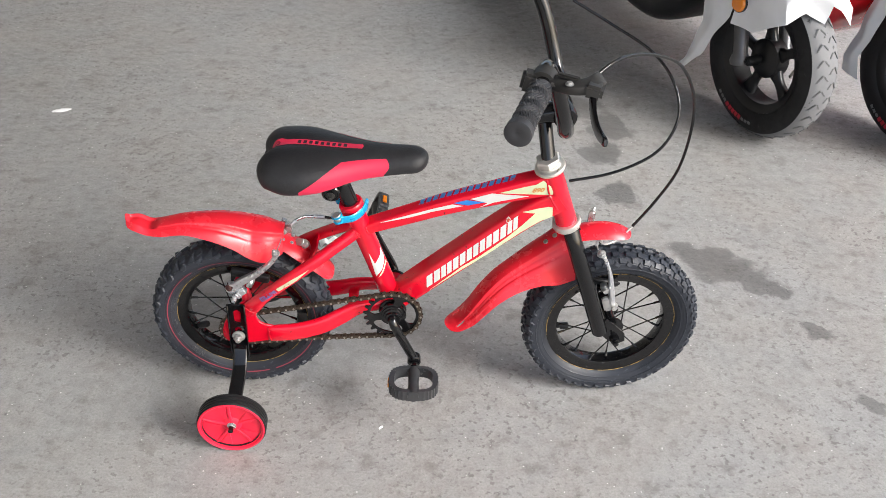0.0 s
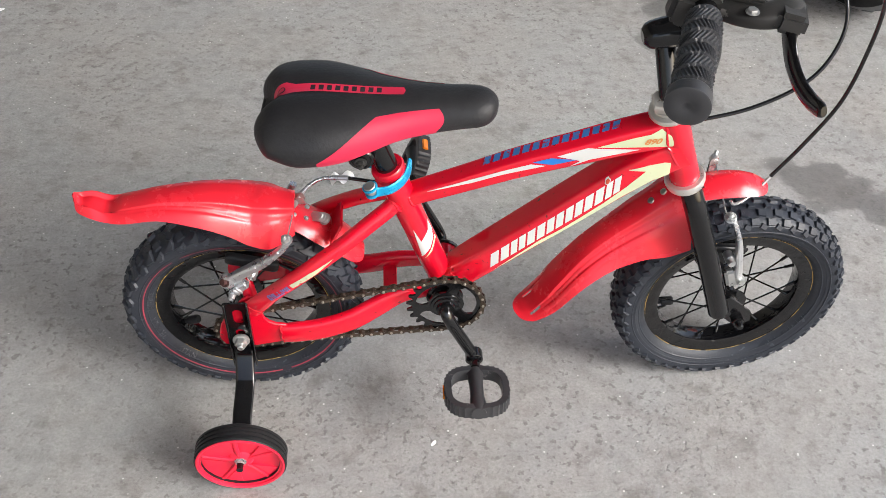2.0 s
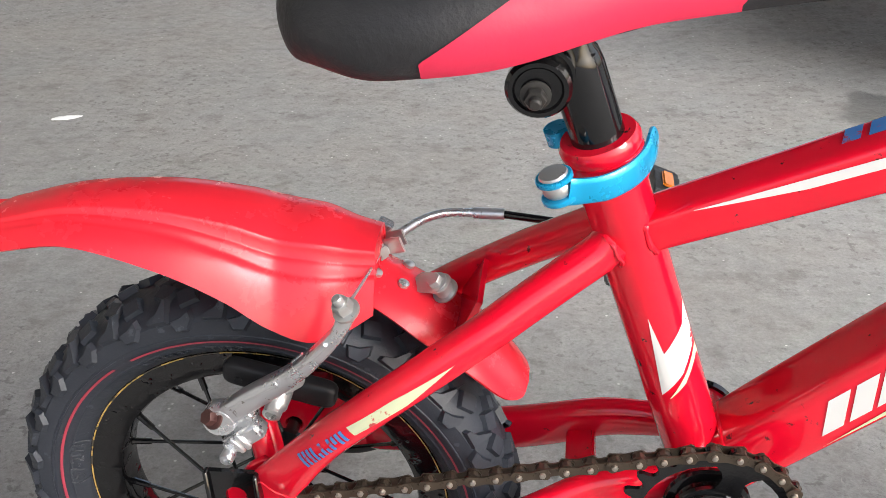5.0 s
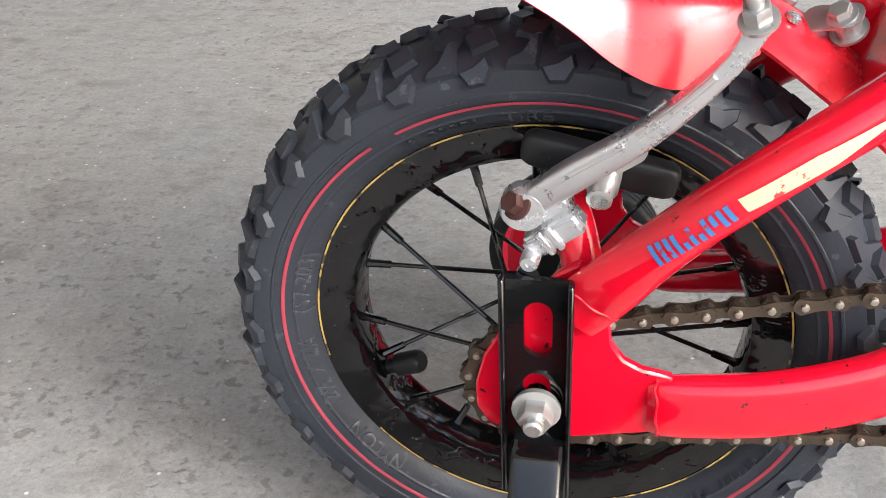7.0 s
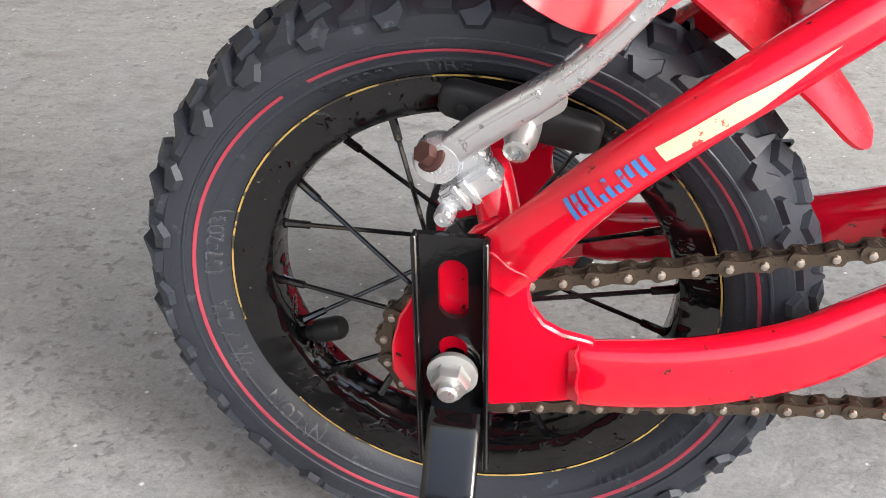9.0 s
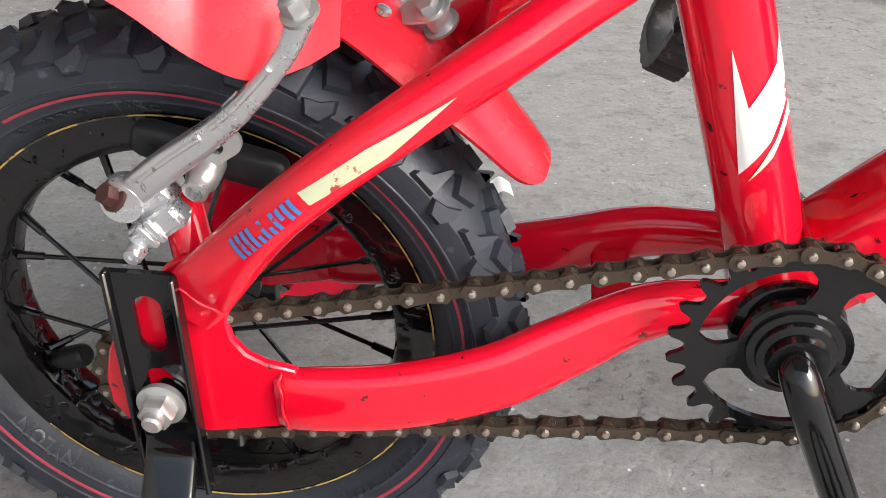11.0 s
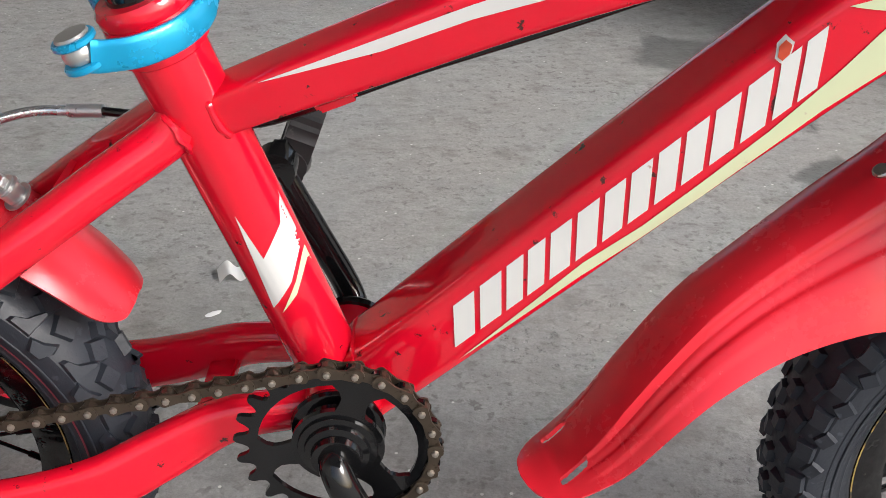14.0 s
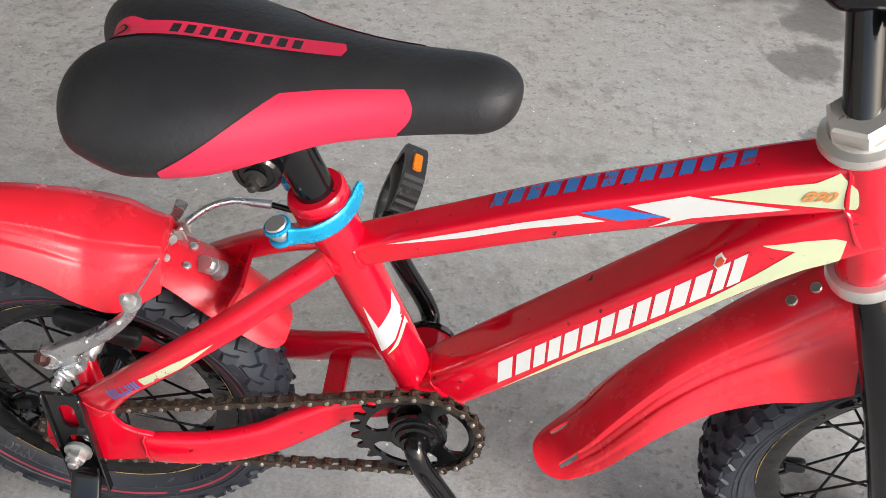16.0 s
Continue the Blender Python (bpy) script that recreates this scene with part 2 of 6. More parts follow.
STAINS = [(0.95, 0.375, 0.125, 0.052, -30), (0.775, 0.685, 0.042, 0.055, 0), (0.79, 1.00, 0.045, 0.085, 10), (0.68, 1.12, 0.105, 0.075, 10),
          (0.755, 0.87, 0.045, 0.045, 0), (1.03, 0.30, 0.05, 0.03, -20), (1.107, 0.145, 0.036, 0.020, 0), (1.130, -0.03, 0.028, 0.038, 30)]
CONCRETE = concrete_material()


# ---------------------------------------------------------------- mesh helpers
def mesh_of(name, bm, mat, smooth=True, angle=40):
    bmesh.ops.recalc_face_normals(bm, faces=bm.faces)
    if smooth:
        for f in bm.faces:
            f.smooth = True
        lim = radians(angle)
        for e in bm.edges:
            if len(e.link_faces) == 2 and e.calc_face_angle(0) > lim:
                e.smooth = False
    me = bpy.data.meshes.new(name)
    bm.to_mesh(me)
    bm.free()
    for mt in mat if isinstance(mat, (list, tuple)) else [mat]:
        me.materials.append(mt)
    return me


def part(name, bm, mat, parent=None, label="", smooth=True, angle=40, m=None):
    """One mesh object under its thing or part."""
    ob = new(name, bm if isinstance(bm, bpy.types.Mesh) else mesh_of(name, bm, mat, smooth, angle))
    if m is not None:
        ob.matrix_basis = m
    ob.parent = parent
    return tagged(ob, label)


def thing(name, label, category, group="", m=None):
    ob = new(name)
    ob.empty_display_size = 0.05
    if m is not None:
        ob.matrix_basis = m
    return tagged(ob, label, category, group)


def spline(pts, per=6):
    """Catmull-Rom through rows of any number of values."""
    p = np.array(pts, float)
    ext = np.vstack([2 * p[0] - p[1], p, 2 * p[-1] - p[-2]])
    out = []
    for i in range(len(p) - 1):
        a, b, c, d = ext[i : i + 4]
        for s in np.linspace(0, 1, per, endpoint=False):
            out.append(0.5 * (2 * b + (c - a) * s + (2 * a - 5 * b + 4 * c - d) * s * s + (3 * b - a - 3 * c + d) * s**3))
    return np.vstack([out, p[-1]])


def sweep(bm, pts, ru, rv=None, n=14, power=2.0, up=(0, 1, 0), caps=True):
    """A tube along pts. ru: half-size across (towards `up`), rv: half-size the other way; numbers or one per point."""
    pts = np.array(pts, float)
    ru = np.full(len(pts), ru) if np.isscalar(ru) else np.asarray(ru, float)
    rv = ru if rv is None else (np.full(len(pts), rv) if np.isscalar(rv) else np.asarray(rv, float))
    tang = np.gradient(pts, axis=0)
    tang /= np.linalg.norm(tang, axis=1)[:, None]
    u = np.array(up, float)
    rings = []
    for p, t, a, b in zip(pts, tang, ru, rv):
        uu = u - t * (u @ t)
        if np.linalg.norm(uu) < 1e-3:
            uu = np.cross(t, (1, 0, 0.3))
        uu /= np.linalg.norm(uu)
        vv = np.cross(t, uu)
        ring = []
        for k in range(n):
            w = 2 * math.pi * (k + 0.5) / n
            cu, cv = math.cos(w), math.sin(w)
            cu, cv = math.copysign(abs(cu) ** (2 / power), cu), math.copysign(abs(cv) ** (2 / power), cv)
            ring.append(bm.verts.new(p + uu * cu * a + vv * cv * b))
        rings.append(ring)
    for r0, r1 in zip(rings, rings[1:]):
        for k in range(n):
            bm.faces.new((r0[k], r0[(k + 1) % n], r1[(k + 1) % n], r1[k]))
    if caps:
        bm.faces.new(rings[0][::-1])
        bm.faces.new(rings[-1])
    return rings


def axis_matrix(origin, direction):
    return Matrix.Translation(origin) @ Vector(direction).to_track_quat("Z", "Y").to_matrix().to_4x4()


def lathe(bm, profile, m=Matrix(), n=24, closed=False, a0=0.0, a1=2 * math.pi, caps=True):
    """Turns (radius, height) pairs about the z axis of m."""
    full = abs(a1 - a0 - 2 * math.pi) < 1e-6
    cols = []
    for k in range(n + (0 if full else 1)):
        w = a0 + (a1 - a0) * k / n
        cols.append([bm.verts.new(m @ Vector((r * math.cos(w), r * math.sin(w), h))) for r, h in profile])
    for k in range(n):
        c0, c1 = cols[k], cols[(k + 1) % len(cols)]
        for j in range(len(profile) - (0 if closed else 1)):
            q = (c0[j], c1[j], c1[(j + 1) % len(profile)], c0[(j + 1) % len(profile)])
            bm.faces.new(q)
    if caps and not closed and full:
        for j in (0, -1):
            if profile[j][0] > 1e-6:
                bm.faces.new([c[j] for c in cols])
    bmesh.ops.remove_doubles(bm, verts=bm.verts, dist=1e-6)
    return cols


def box(bm, size, m=Matrix(), bevel=0.0, seg=2):
    r = bmesh.ops.create_cube(bm, size=1.0, matrix=m @ Matrix.Diagonal((*size, 1)))
    if bevel:
        es = {e for v in r["verts"] for e in v.link_edges}
        bmesh.ops.bevel(bm, geom=list(es), offset=bevel, segments=seg, affect="EDGES", clamp_overlap=True)


def plate(bm, outline, thick, holes=(), m=Matrix(), bevel=0.0):
    """A flat plate from an outline in (x, y) of m, with holes, its thickness along z."""
    loops = [[Vector((x, y, 0)) for x, y in loop] for loop in (outline, *holes)]
    vs = [bm.verts.new(m @ p) for loop in loops for p in loop]
    fs = []
    for tri in tessellate_polygon(loops):
        if len(set(tri)) == 3:
            fs.append(bm.faces.new([vs[k] for k in tri]))
    ext = bmesh.ops.extrude_face_region(bm, geom=fs)
    bmesh.ops.translate(bm, vec=m.to_3x3() @ Vector((0, 0, thick)), verts=[g for g in ext["geom"] if isinstance(g, bmesh.types.BMVert)])


def rounded(cx, cy, w, h, r, n=5):
    """A rounded rectangle as an outline."""
    out = []
    for sx, sy, a in ((1, 1, 0), (-1, 1, 90), (-1, -1, 180), (1, -1, 270)):
        for k in range(n + 1):
            w_ = radians(a + 90 * k / n)
            out.append((cx + sx * (w / 2 - r) + r * math.cos(w_), cy + sy * (h / 2 - r) + r * math.sin(w_)))
    return out


def circle(cx, cy, r, n=20):
    return [(cx + r * math.cos(2 * math.pi * k / n), cy + r * math.sin(2 * math.pi * k / n)) for k in range(n)]


SIDE = Matrix(((1, 0, 0, 0), (0, 0, -1, 0), (0, 1, 0, 0), (0, 0, 0, 1)))  # plate's (x, y) -> world (x, z), thickness towards -y


def side(y):
    return Matrix.Translation((0, y, 0)) @ SIDE


def hexnut(bm, m, r, h):
    lathe(bm, [(r * 0.92, 0), (r, h * 0.15), (r, h * 0.85), (r * 0.9, h)], m, 6)


def bolt(bm, m, r, h, shaft=0.0):
    """A flanged hex head with a bolt end, along z of m."""
    lathe(bm, [(r * 1.35, 0), (r * 1.35, h * 0.2), (r * 1.1, h * 0.28)], m, 20)
    hexnut(bm, m @ Matrix.Translation((0, 0, h * 0.2)), r, h * 0.8)
    if shaft:
        lathe(bm, [(r * 0.55, h), (r * 0.55, h + shaft * 0.8), (r * 0.4, h + shaft)], m, 12)


# ---------------------------------------------------------------- ground
def build_ground():
    bm = bmesh.new()
    bmesh.ops.create_grid(bm, x_segments=8, y_segments=8, size=60)
    ob = new("ground", mesh_of("ground", bm, CONCRETE, False))
    tagged(ob, "worn grey concrete floor with dark stains", "floor", kind="structure")


build_ground()

# ---------------------------------------------------------------- bicycle
LEAN, SINK = 4.433, 0.0050
bike = thing("bicycle", "small red children's bicycle leaning on its training wheel", "bicycle", m=pose(0, 0, 0, LEAN, 0, 0) @ pose(0, 0.003, -SINK))
R_AX, WB, BB = 0.1605, 0.636, (0.2585, 0.2030)
HL0, HU0 = Vector((0.5420, -0.007, 0.3755)), Vector((0.5000, -0.007, 0.4935))
S0 = (HU0 - HL0).normalized()
STEER = Matrix.Translation(HL0) @ Matrix.Rotation(0.0611, 4, S0) @ Matrix.Translation(-HL0)
# the main frame leans over a little more than the wheels do
FY = -0.0105
FRM = Matrix.Translation((0, FY, 0.27)) @ Matrix.Rotation(radians(5.5), 4, "X") @ Matrix.Translation((0, -FY, -0.27))
HEAD_LO, HEAD_UP = Vector((0.5345, FY, 0.3870)), Vector((0.4970, FY, 0.4980))
S_AX = (HEAD_UP - HEAD_LO).normalized()


def tube_part(name, pts, ru, rv=None, mat=RED, n=20, power=2.0, per=6, parent=bike, label="", m=None, up=(0, 1, 0), keep=False, caps=True):
    """A bent tube as a part; rows of points, with the half-sizes as further columns when ru is None."""
    bm = bmesh.new()
    s = spline(pts, per) if per else np.array(pts, float)
    if ru is None:
        sweep(bm, s[:, :3], s[:, 3], s[:, 4], n, power, up, caps)
    else:
        sweep(bm, s[:, :3], ru, rv, n, power, up, caps)
    bvh = BVHTree.FromBMesh(bm) if keep else None
    ob = part(name, bm, mat, parent, label, m=m)
    return (ob, bvh) if keep else ob


# main tubes: x, y, z, half-width, half-height
top_tube, top_bvh = tube_part("top_tube", [(0.196, FY, 0.3575, 0.0125, 0.0105), (0.222, FY, 0.3700, 0.0127, 0.0105), (0.281, FY, 0.3945, 0.0130, 0.0126),
    (0.333, FY, 0.4165, 0.0138, 0.0142), (0.378, FY, 0.4330, 0.0148, 0.0152), (0.40, FY, 0.4400, 0.0152, 0.0158), (0.445, FY, 0.4555, 0.0158, 0.0176), (0.475, FY, 0.4645, 0.0160, 0.0190), (0.508, FY, 0.4735, 0.0162, 0.0200)],
    None, n=48, power=5.0, keep=True, label="glossy red top tube with flat sides and stickers", m=FRM)
down_tube, down_bvh = tube_part("down_tube", [(0.260, FY, 0.2015, 0.0195, 0.0195), (0.300, FY, 0.2420, 0.0200, 0.0205), (0.347, FY, 0.2890, 0.0200, 0.0210), (0.400, FY, 0.3420, 0.0200, 0.0212),
    (0.440, FY, 0.3810, 0.0198, 0.0215), (0.478, FY, 0.4150, 0.0190, 0.0215), (0.520, FY, 0.4430, 0.0180, 0.0220)],
    None, n=48, power=5.0, keep=True, label="glossy red down tube with flat sides and white markings", m=FRM)
SEAT_DIR = Vector((-0.315, 0, 1)).normalized()
SEAT_LO, SEAT_UP = Vector((0.2555, FY, 0.2060)), Vector((0.1940, FY, 0.4050))
seat_tube, seat_bvh = tube_part("seat_tube", [SEAT_LO, SEAT_LO.lerp(SEAT_UP, 0.5), SEAT_UP], 0.0168, n=28, keep=True, m=FRM)
bm = bmesh.new()
lathe(bm, [(0.0170, 0), (0.0182, 0.003), (0.0174, 0.010), (0.0174, 0.108), (0.0182, 0.117), (0.0170, 0.120)], axis_matrix(HEAD_LO + S_AX * 0.002, S_AX), 28)
part("head_tube", bm, RED, bike, m=FRM)


def weld(centre, axis, w, h, thick, power=4.0, m0=None):
    """An uneven weld bead round a tube's end."""
    m = axis_matrix(centre, axis)
    up = (m.to_3x3().inverted() @ Vector((0, 1, 0)))
    spin = math.atan2(up.y, up.x)
    bm = bmesh.new()
    loop = []
    for k in range(61):
        a = 2 * math.pi * (k % 60) / 60
        cu, cv = math.cos(a), math.sin(a)
        q = Vector((w * math.copysign(abs(cu) ** (2 / power), cu), h * math.copysign(abs(cv) ** (2 / power), cv), 0.0005 * math.sin(k % 60 * 0.733 + 1.0)))
        loop.append(m @ Matrix.Rotation(spin, 4, "Z") @ q)
    sweep(bm, np.array(loop), np.array([thick * (0.86 + 0.14 * math.sin((k % 60) * 1.257)) for k in range(61)]), None, 8, 2.0, axis, caps=False)
    part("weld_bead", bm, RED, bike, m=m0)


weld((0.2165, FY, 0.3680), (0.92, 0, 0.40), 0.0132, 0.0112, 0.0020, m0=FRM)
weld((0.2790, FY, 0.2205), (0.70, 0, 0.72), 0.0200, 0.0198, 0.0018, m0=FRM)
weld((0.4955, FY, 0.4705), (0.97, 0, 0.24), 0.0160, 0.0212, 0.0018, m0=FRM)
weld((0.5080, FY, 0.4400), (0.86, 0, 0.50), 0.0180, 0.0220, 0.0018, m0=FRM)
weld((0.1980, -0.0290, 0.3592), (0.80, 0.40, 0.46), 0.0106, 0.0106, 0.0016, 2.0)
weld((0.0225, -0.0600, 0.2165), (0.60, -0.2, 0.80), 0.0036, 0.0132, 0.0010, 2.5)
weld((0.0520, -0.0545, 0.1582), (1, 0, 0.08), 0.0072, 0.0160, 0.0009, 2.5)
bm = bmesh.new()
lathe(bm, [(0.0165, -0.036), (0.0205, -0.036), (0.0205, 0.036), (0.0165, 0.036)], axis_matrix((BB[0], 0, BB[1]), (0, 1, 0)), 32, closed=True)
part("bottom_bracket_shell", bm, RED, bike)

NEAR_STAY = [(0.200, -0.0285, 0.3630, 0.0100, 0.0102), (0.1922, -0.0320, 0.3560, 0.0100, 0.0102), (0.1731, -0.0415, 0.3450, 0.0100, 0.0102), (0.1541, -0.0505, 0.3334, 0.0100, 0.0102), (0.1351, -0.0595, 0.3217, 0.0100, 0.0102),
             (0.1050, -0.0690, 0.3018, 0.0100, 0.0102), (0.0900, -0.0715, 0.2907, 0.0100, 0.0102), (0.0750, -0.0722, 0.2780, 0.0100, 0.0103), (0.0600, -0.0703, 0.2633, 0.0095, 0.0106), (0.0450, -0.0665, 0.2457, 0.0080, 0.0118),
             (0.0300, -0.0635, 0.2270, 0.0050, 0.0135), (0.0200, -0.0600, 0.2140, 0.0028, 0.0140), (0.0130, -0.0585, 0.2050, 0.0020, 0.0130)]
FAR_STAY = [(0.200, -0.0115, 0.3660, 0.0100, 0.0102), (0.186, -0.0010, 0.3530, 0.0100, 0.0102), (0.152, 0.0190, 0.3250, 0.0100, 0.0102), (0.110, 0.0370, 0.2905, 0.0100, 0.0102), (0.070, 0.0475, 0.2570, 0.0100, 0.0102),
            (0.036, 0.0535, 0.2250, 0.0085, 0.0102), (0.022, 0.0545, 0.2110, 0.0045, 0.0095), (0.014, 0.0545, 0.2030, 0.0018, 0.0070)]
for s in (-1, 1):
    tube_part("seat_stay", NEAR_STAY if s < 0 else FAR_STAY, None, n=24, label="red seat stay with worn stickers" if s < 0 else "")
    tube_part("chain_stay", [(0.048, s * 0.0545, 0.1575, 0.0040, 0.0150), (0.060, s * 0.0545, 0.1580, 0.0078, 0.0165), (0.100, s * 0.0530, 0.1625, 0.0085, 0.0165), (0.140, s * 0.0470, 0.1720, 0.0085, 0.0160),
              (0.170, s * 0.0385, 0.1850, 0.0085, 0.0150), (0.205, s * 0.0300, 0.2010, 0.0085, 0.0125), (0.250, s * 0.0250, 0.2050, 0.0080, 0.0100)], None, n=20, power=2.5)
    # dropout plate: rounded lobe at the back, concave throat at the front
    out = [(0.058, 0.1445), (0.0165, 0.1360), (-0.008, 0.1370), (-0.022, 0.1400), (-0.0275, 0.1500), (-0.0275, 0.1640), (-0.0235, 0.1800), (-0.0150, 0.1960), (-0.0020, 0.2130), (0.0080, 0.2260),
           (0.0170, 0.2320), (0.0270, 0.2230), (0.0320, 0.2080), (0.0305, 0.1995), (0.0315, 0.1910), (0.0370, 0.1830), (0.0450, 0.1785), (0.058, 0.1760)]
    bm = bmesh.new()
    plate(bm, out, 0.0048, [circle(0.0, R_AX, 0.0052, 12)], side(s * 0.0545 + 0.0024))
    bmesh.ops.bevel(bm, geom=[e for e in bm.edges if len(e.link_faces) == 2 and e.calc_face_angle(0) > 1.0], offset=0.0010, segments=1, affect="EDGES", clamp_overlap=True)
    part("dropout_plate", bm, RED, bike)
# stay bridges
bm = bmesh.new()
box(bm, (0.018, 0.062, 0.006), pose(0.190, 0, 0.190, 0, -20, 0), 0.0015)
part("chain_stay_bridge", bm, RED, bike)
bm = bmesh.new()
plate(bm, [(-0.012, -0.027), (0.016, -0.021), (0.016, 0.021), (-0.012, 0.027)], 0.003, [], pose(0.128, -0.004, 0.3050, 0, -62, 0))
part("seat_stay_bridge", bm, RED, bike)


# ---------------------------------------------------------------- stickers
def decal(name, outline, bvh, mat, parent, along=(0, 1, 0), lift=0.0005, cuts=0, label=""):
    """A thin sticker laid onto a tube: an outline in (x, z) pressed on along y, or in (x, y) along z."""
    bm = bmesh.new()
    down = abs(along[2]) > 0.5
    pts = [(p[0], 0, p[1]) if not down else (p[0], p[1], 0) for p in outline]
    vs = [bm.verts.new(p) for p in pts]
    flat = [Vector((p[0], p[1] if down else p[2], 0)) for p in pts]
    for tri in tessellate_polygon([flat]):
        if len(set(tri)) == 3:
            bm.faces.new([vs[k] for k in tri])
    size = max((Vector(p) - Vector(pts[0])).length for p in pts)
    for _ in range(cuts or (3 if size > 0.03 else 2)):
        bmesh.ops.subdivide_edges(bm, edges=bm.edges, cuts=1)
        bmesh.ops.triangulate(bm, faces=[f for f in bm.faces if len(f.verts) > 3])
    al = Vector(along)
    dead = []
    for v in bm.verts:
        hit, nrm, _, _ = bvh.ray_cast(v.co - al * 1.0, al)
        mid = [sum(q[k] for q in pts) / len(pts) for k in range(3)]
        k = 0 if down else 2
        for _ in range(40):
            if hit is not None:
                break
            v.co[1 if down else k] += 0.0004 if v.co[1 if down else k] < (FY if down else mid[k]) else -0.0004
            hit, nrm, _, _ = bvh.ray_cast(v.co - al * 1.0, al)
        if hit is None:
            dead.append(v)
        else:
            v.co = hit - al * lift
    bmesh.ops.delete(bm, geom=dead, context="VERTS")
    return part(name, bm, mat, parent, label)


def bar(x, z, w, h, ex, ez, slant):
    """A slanted plain bar, w along ex and h along ez."""
    def at(a, b):
        return (x + ex[0] * (a * w + slant * b * h) + ez[0] * b * h, z + ex[1] * (a * w + slant * b * h) + ez[1] * b * h)
    return [at(0, 0), at(1, 0), at(1, 1), at(0, 1)]


# a row of white slanted bars along the down tube
CELLS = (0.3150, 0.3385, 0.3570, 0.3785, 0.3985, 0.4185, 0.4400, 0.4570)
for x0, x1 in zip(CELLS, CELLS[1:]):
    w = (x1 - x0 - 0.0022) * 0.44
    for x in (x0, x0 + w * 1.27):
        decal("print_bar", [(q + lean, 0.2475 + (q - 0.3150) * 1.012 + up) for q, lean, up in ((x, 0, 0), (x + w, 0, 0), (x + w, -0.0010, 0.0262), (x, -0.0010, 0.0262))], down_bvh, WHITE, down_tube)
decal("cream_stripe", [(0.3165, 0.2385), (0.3710, 0.2920), (0.3950, 0.3130), (0.4180, 0.3350), (0.4390, 0.3570), (0.4590, 0.3780), (0.4910, 0.4050), (0.5080, 0.4120), (0.5060, 0.4340), (0.4990, 0.4350), (0.4830, 0.4310), (0.4600, 0.4225), (0.4720, 0.4215), (0.4800, 0.4210),
                     (0.4620, 0.3960), (0.4400, 0.3690), (0.4170, 0.3440), (0.3950, 0.3210), (0.3710, 0.3000)], down_bvh, CREAM, down_tube)
HEX = [(0.4362, 0.4010), (0.4368, 0.4058), (0.4398, 0.4092), (0.4426, 0.4078), (0.4418, 0.4030), (0.4388, 0.3992)]
decal("badge", HEX, down_bvh, WHITE, down_tube, lift=0.0007)
decal("badge_print", [(0.4394 + (x - 0.4394) * 0.74, 0.4043 + (z - 0.4043) * 0.74) for x, z in HEX], down_bvh, RUSTRED, down_tube, lift=0.0012)
# top tube: side stripes, blue lozenge, number panel
decal("white_stripe", [(0.2350, 0.3850), (0.2850, 0.4000), (0.3200, 0.4140), (0.3670, 0.4285), (0.3500, 0.4310), (0.3200, 0.4200), (0.2740, 0.4010)], top_bvh, WHITE, top_tube)
decal("blue_lozenge", [(0.3515, 0.4335), (0.3720, 0.4410), (0.4010, 0.4380), (0.3745, 0.4300)], top_bvh, BLUEST, top_tube)
decal("white_lozenge", [(0.3780, 0.4435), (0.4105, 0.4565), (0.4690, 0.4540), (0.4145, 0.4385), (0.3925, 0.4265), (0.4045, 0.4365)], top_bvh, WHITE, top_tube)
decal("number_panel", [(0.4210, 0.4580), (0.4590, 0.4720), (0.4760, 0.4770), (0.4870, 0.4850), (0.4990, 0.4750), (0.5080, 0.4580), (0.4360, 0.4575)], top_bvh, CREAM, top_tube)
for i in range(14):
    x0 = 0.298 + 0.01065 * i
    decal("blue_print_bar", bar(x0, FY - 0.0020, 0.0074, 0.0110, (1, 0), (0, 1), 0.30), top_bvh, FADED, top_tube, along=(0, 0, -1))
# seat tube: pointed white flash
decal("white_flash", [(0.2190, 0.3220), (0.2305, 0.2680), (0.2400, 0.2830), (0.2470, 0.3080), (0.2360, 0.3400), (0.2370, 0.3130), (0.2290, 0.2980)], seat_bvh, WHITE, seat_tube, cuts=4)
decal("white_flash", [(0.2345, 0.2655), (0.2420, 0.2760), (0.2480, 0.2940), (0.2475, 0.3040), (0.2420, 0.2830)], seat_bvh, CREAM, seat_tube)


def text_mesh(body, size, name, align="CENTER", depth=0.0, weight=0.0):
    cu = bpy.data.curves.new("text", "FONT")
    cu.body, cu.size, cu.align_x, cu.extrude, cu.offset = body, size, align, depth, size * weight
    ob = bpy.data.objects.new("text", cu)
    scene.collection.objects.link(ob)
    bpy.context.view_layer.update()
    me = bpy.data.meshes.new_from_object(ob.evaluated_get(bpy.context.evaluated_depsgraph_get()))
    bpy.data.objects.remove(ob)
    bpy.data.curves.remove(cu)
    me.name = name
    return me


num = text_mesh("890", 0.0118, "number", weight=0.035)
num.materials.append(ORANGE)
bm = bmesh.new()
bm.from_mesh(num)
for v in bm.verts:
    p = Vector((0.4800 + v.co.x + 0.25 * v.co.y, 0, 0.4630 + v.co.y + 0.10 * v.co.x))
    hit, nrm, _, _ = top_bvh.ray_cast(p - Vector((0, 1, 0)), Vector((0, 1, 0)))
    v.co = (hit or p) - Vector((0, 0.0010, 0))
part("number", bm, ORANGE, top_tube, "orange printed number")


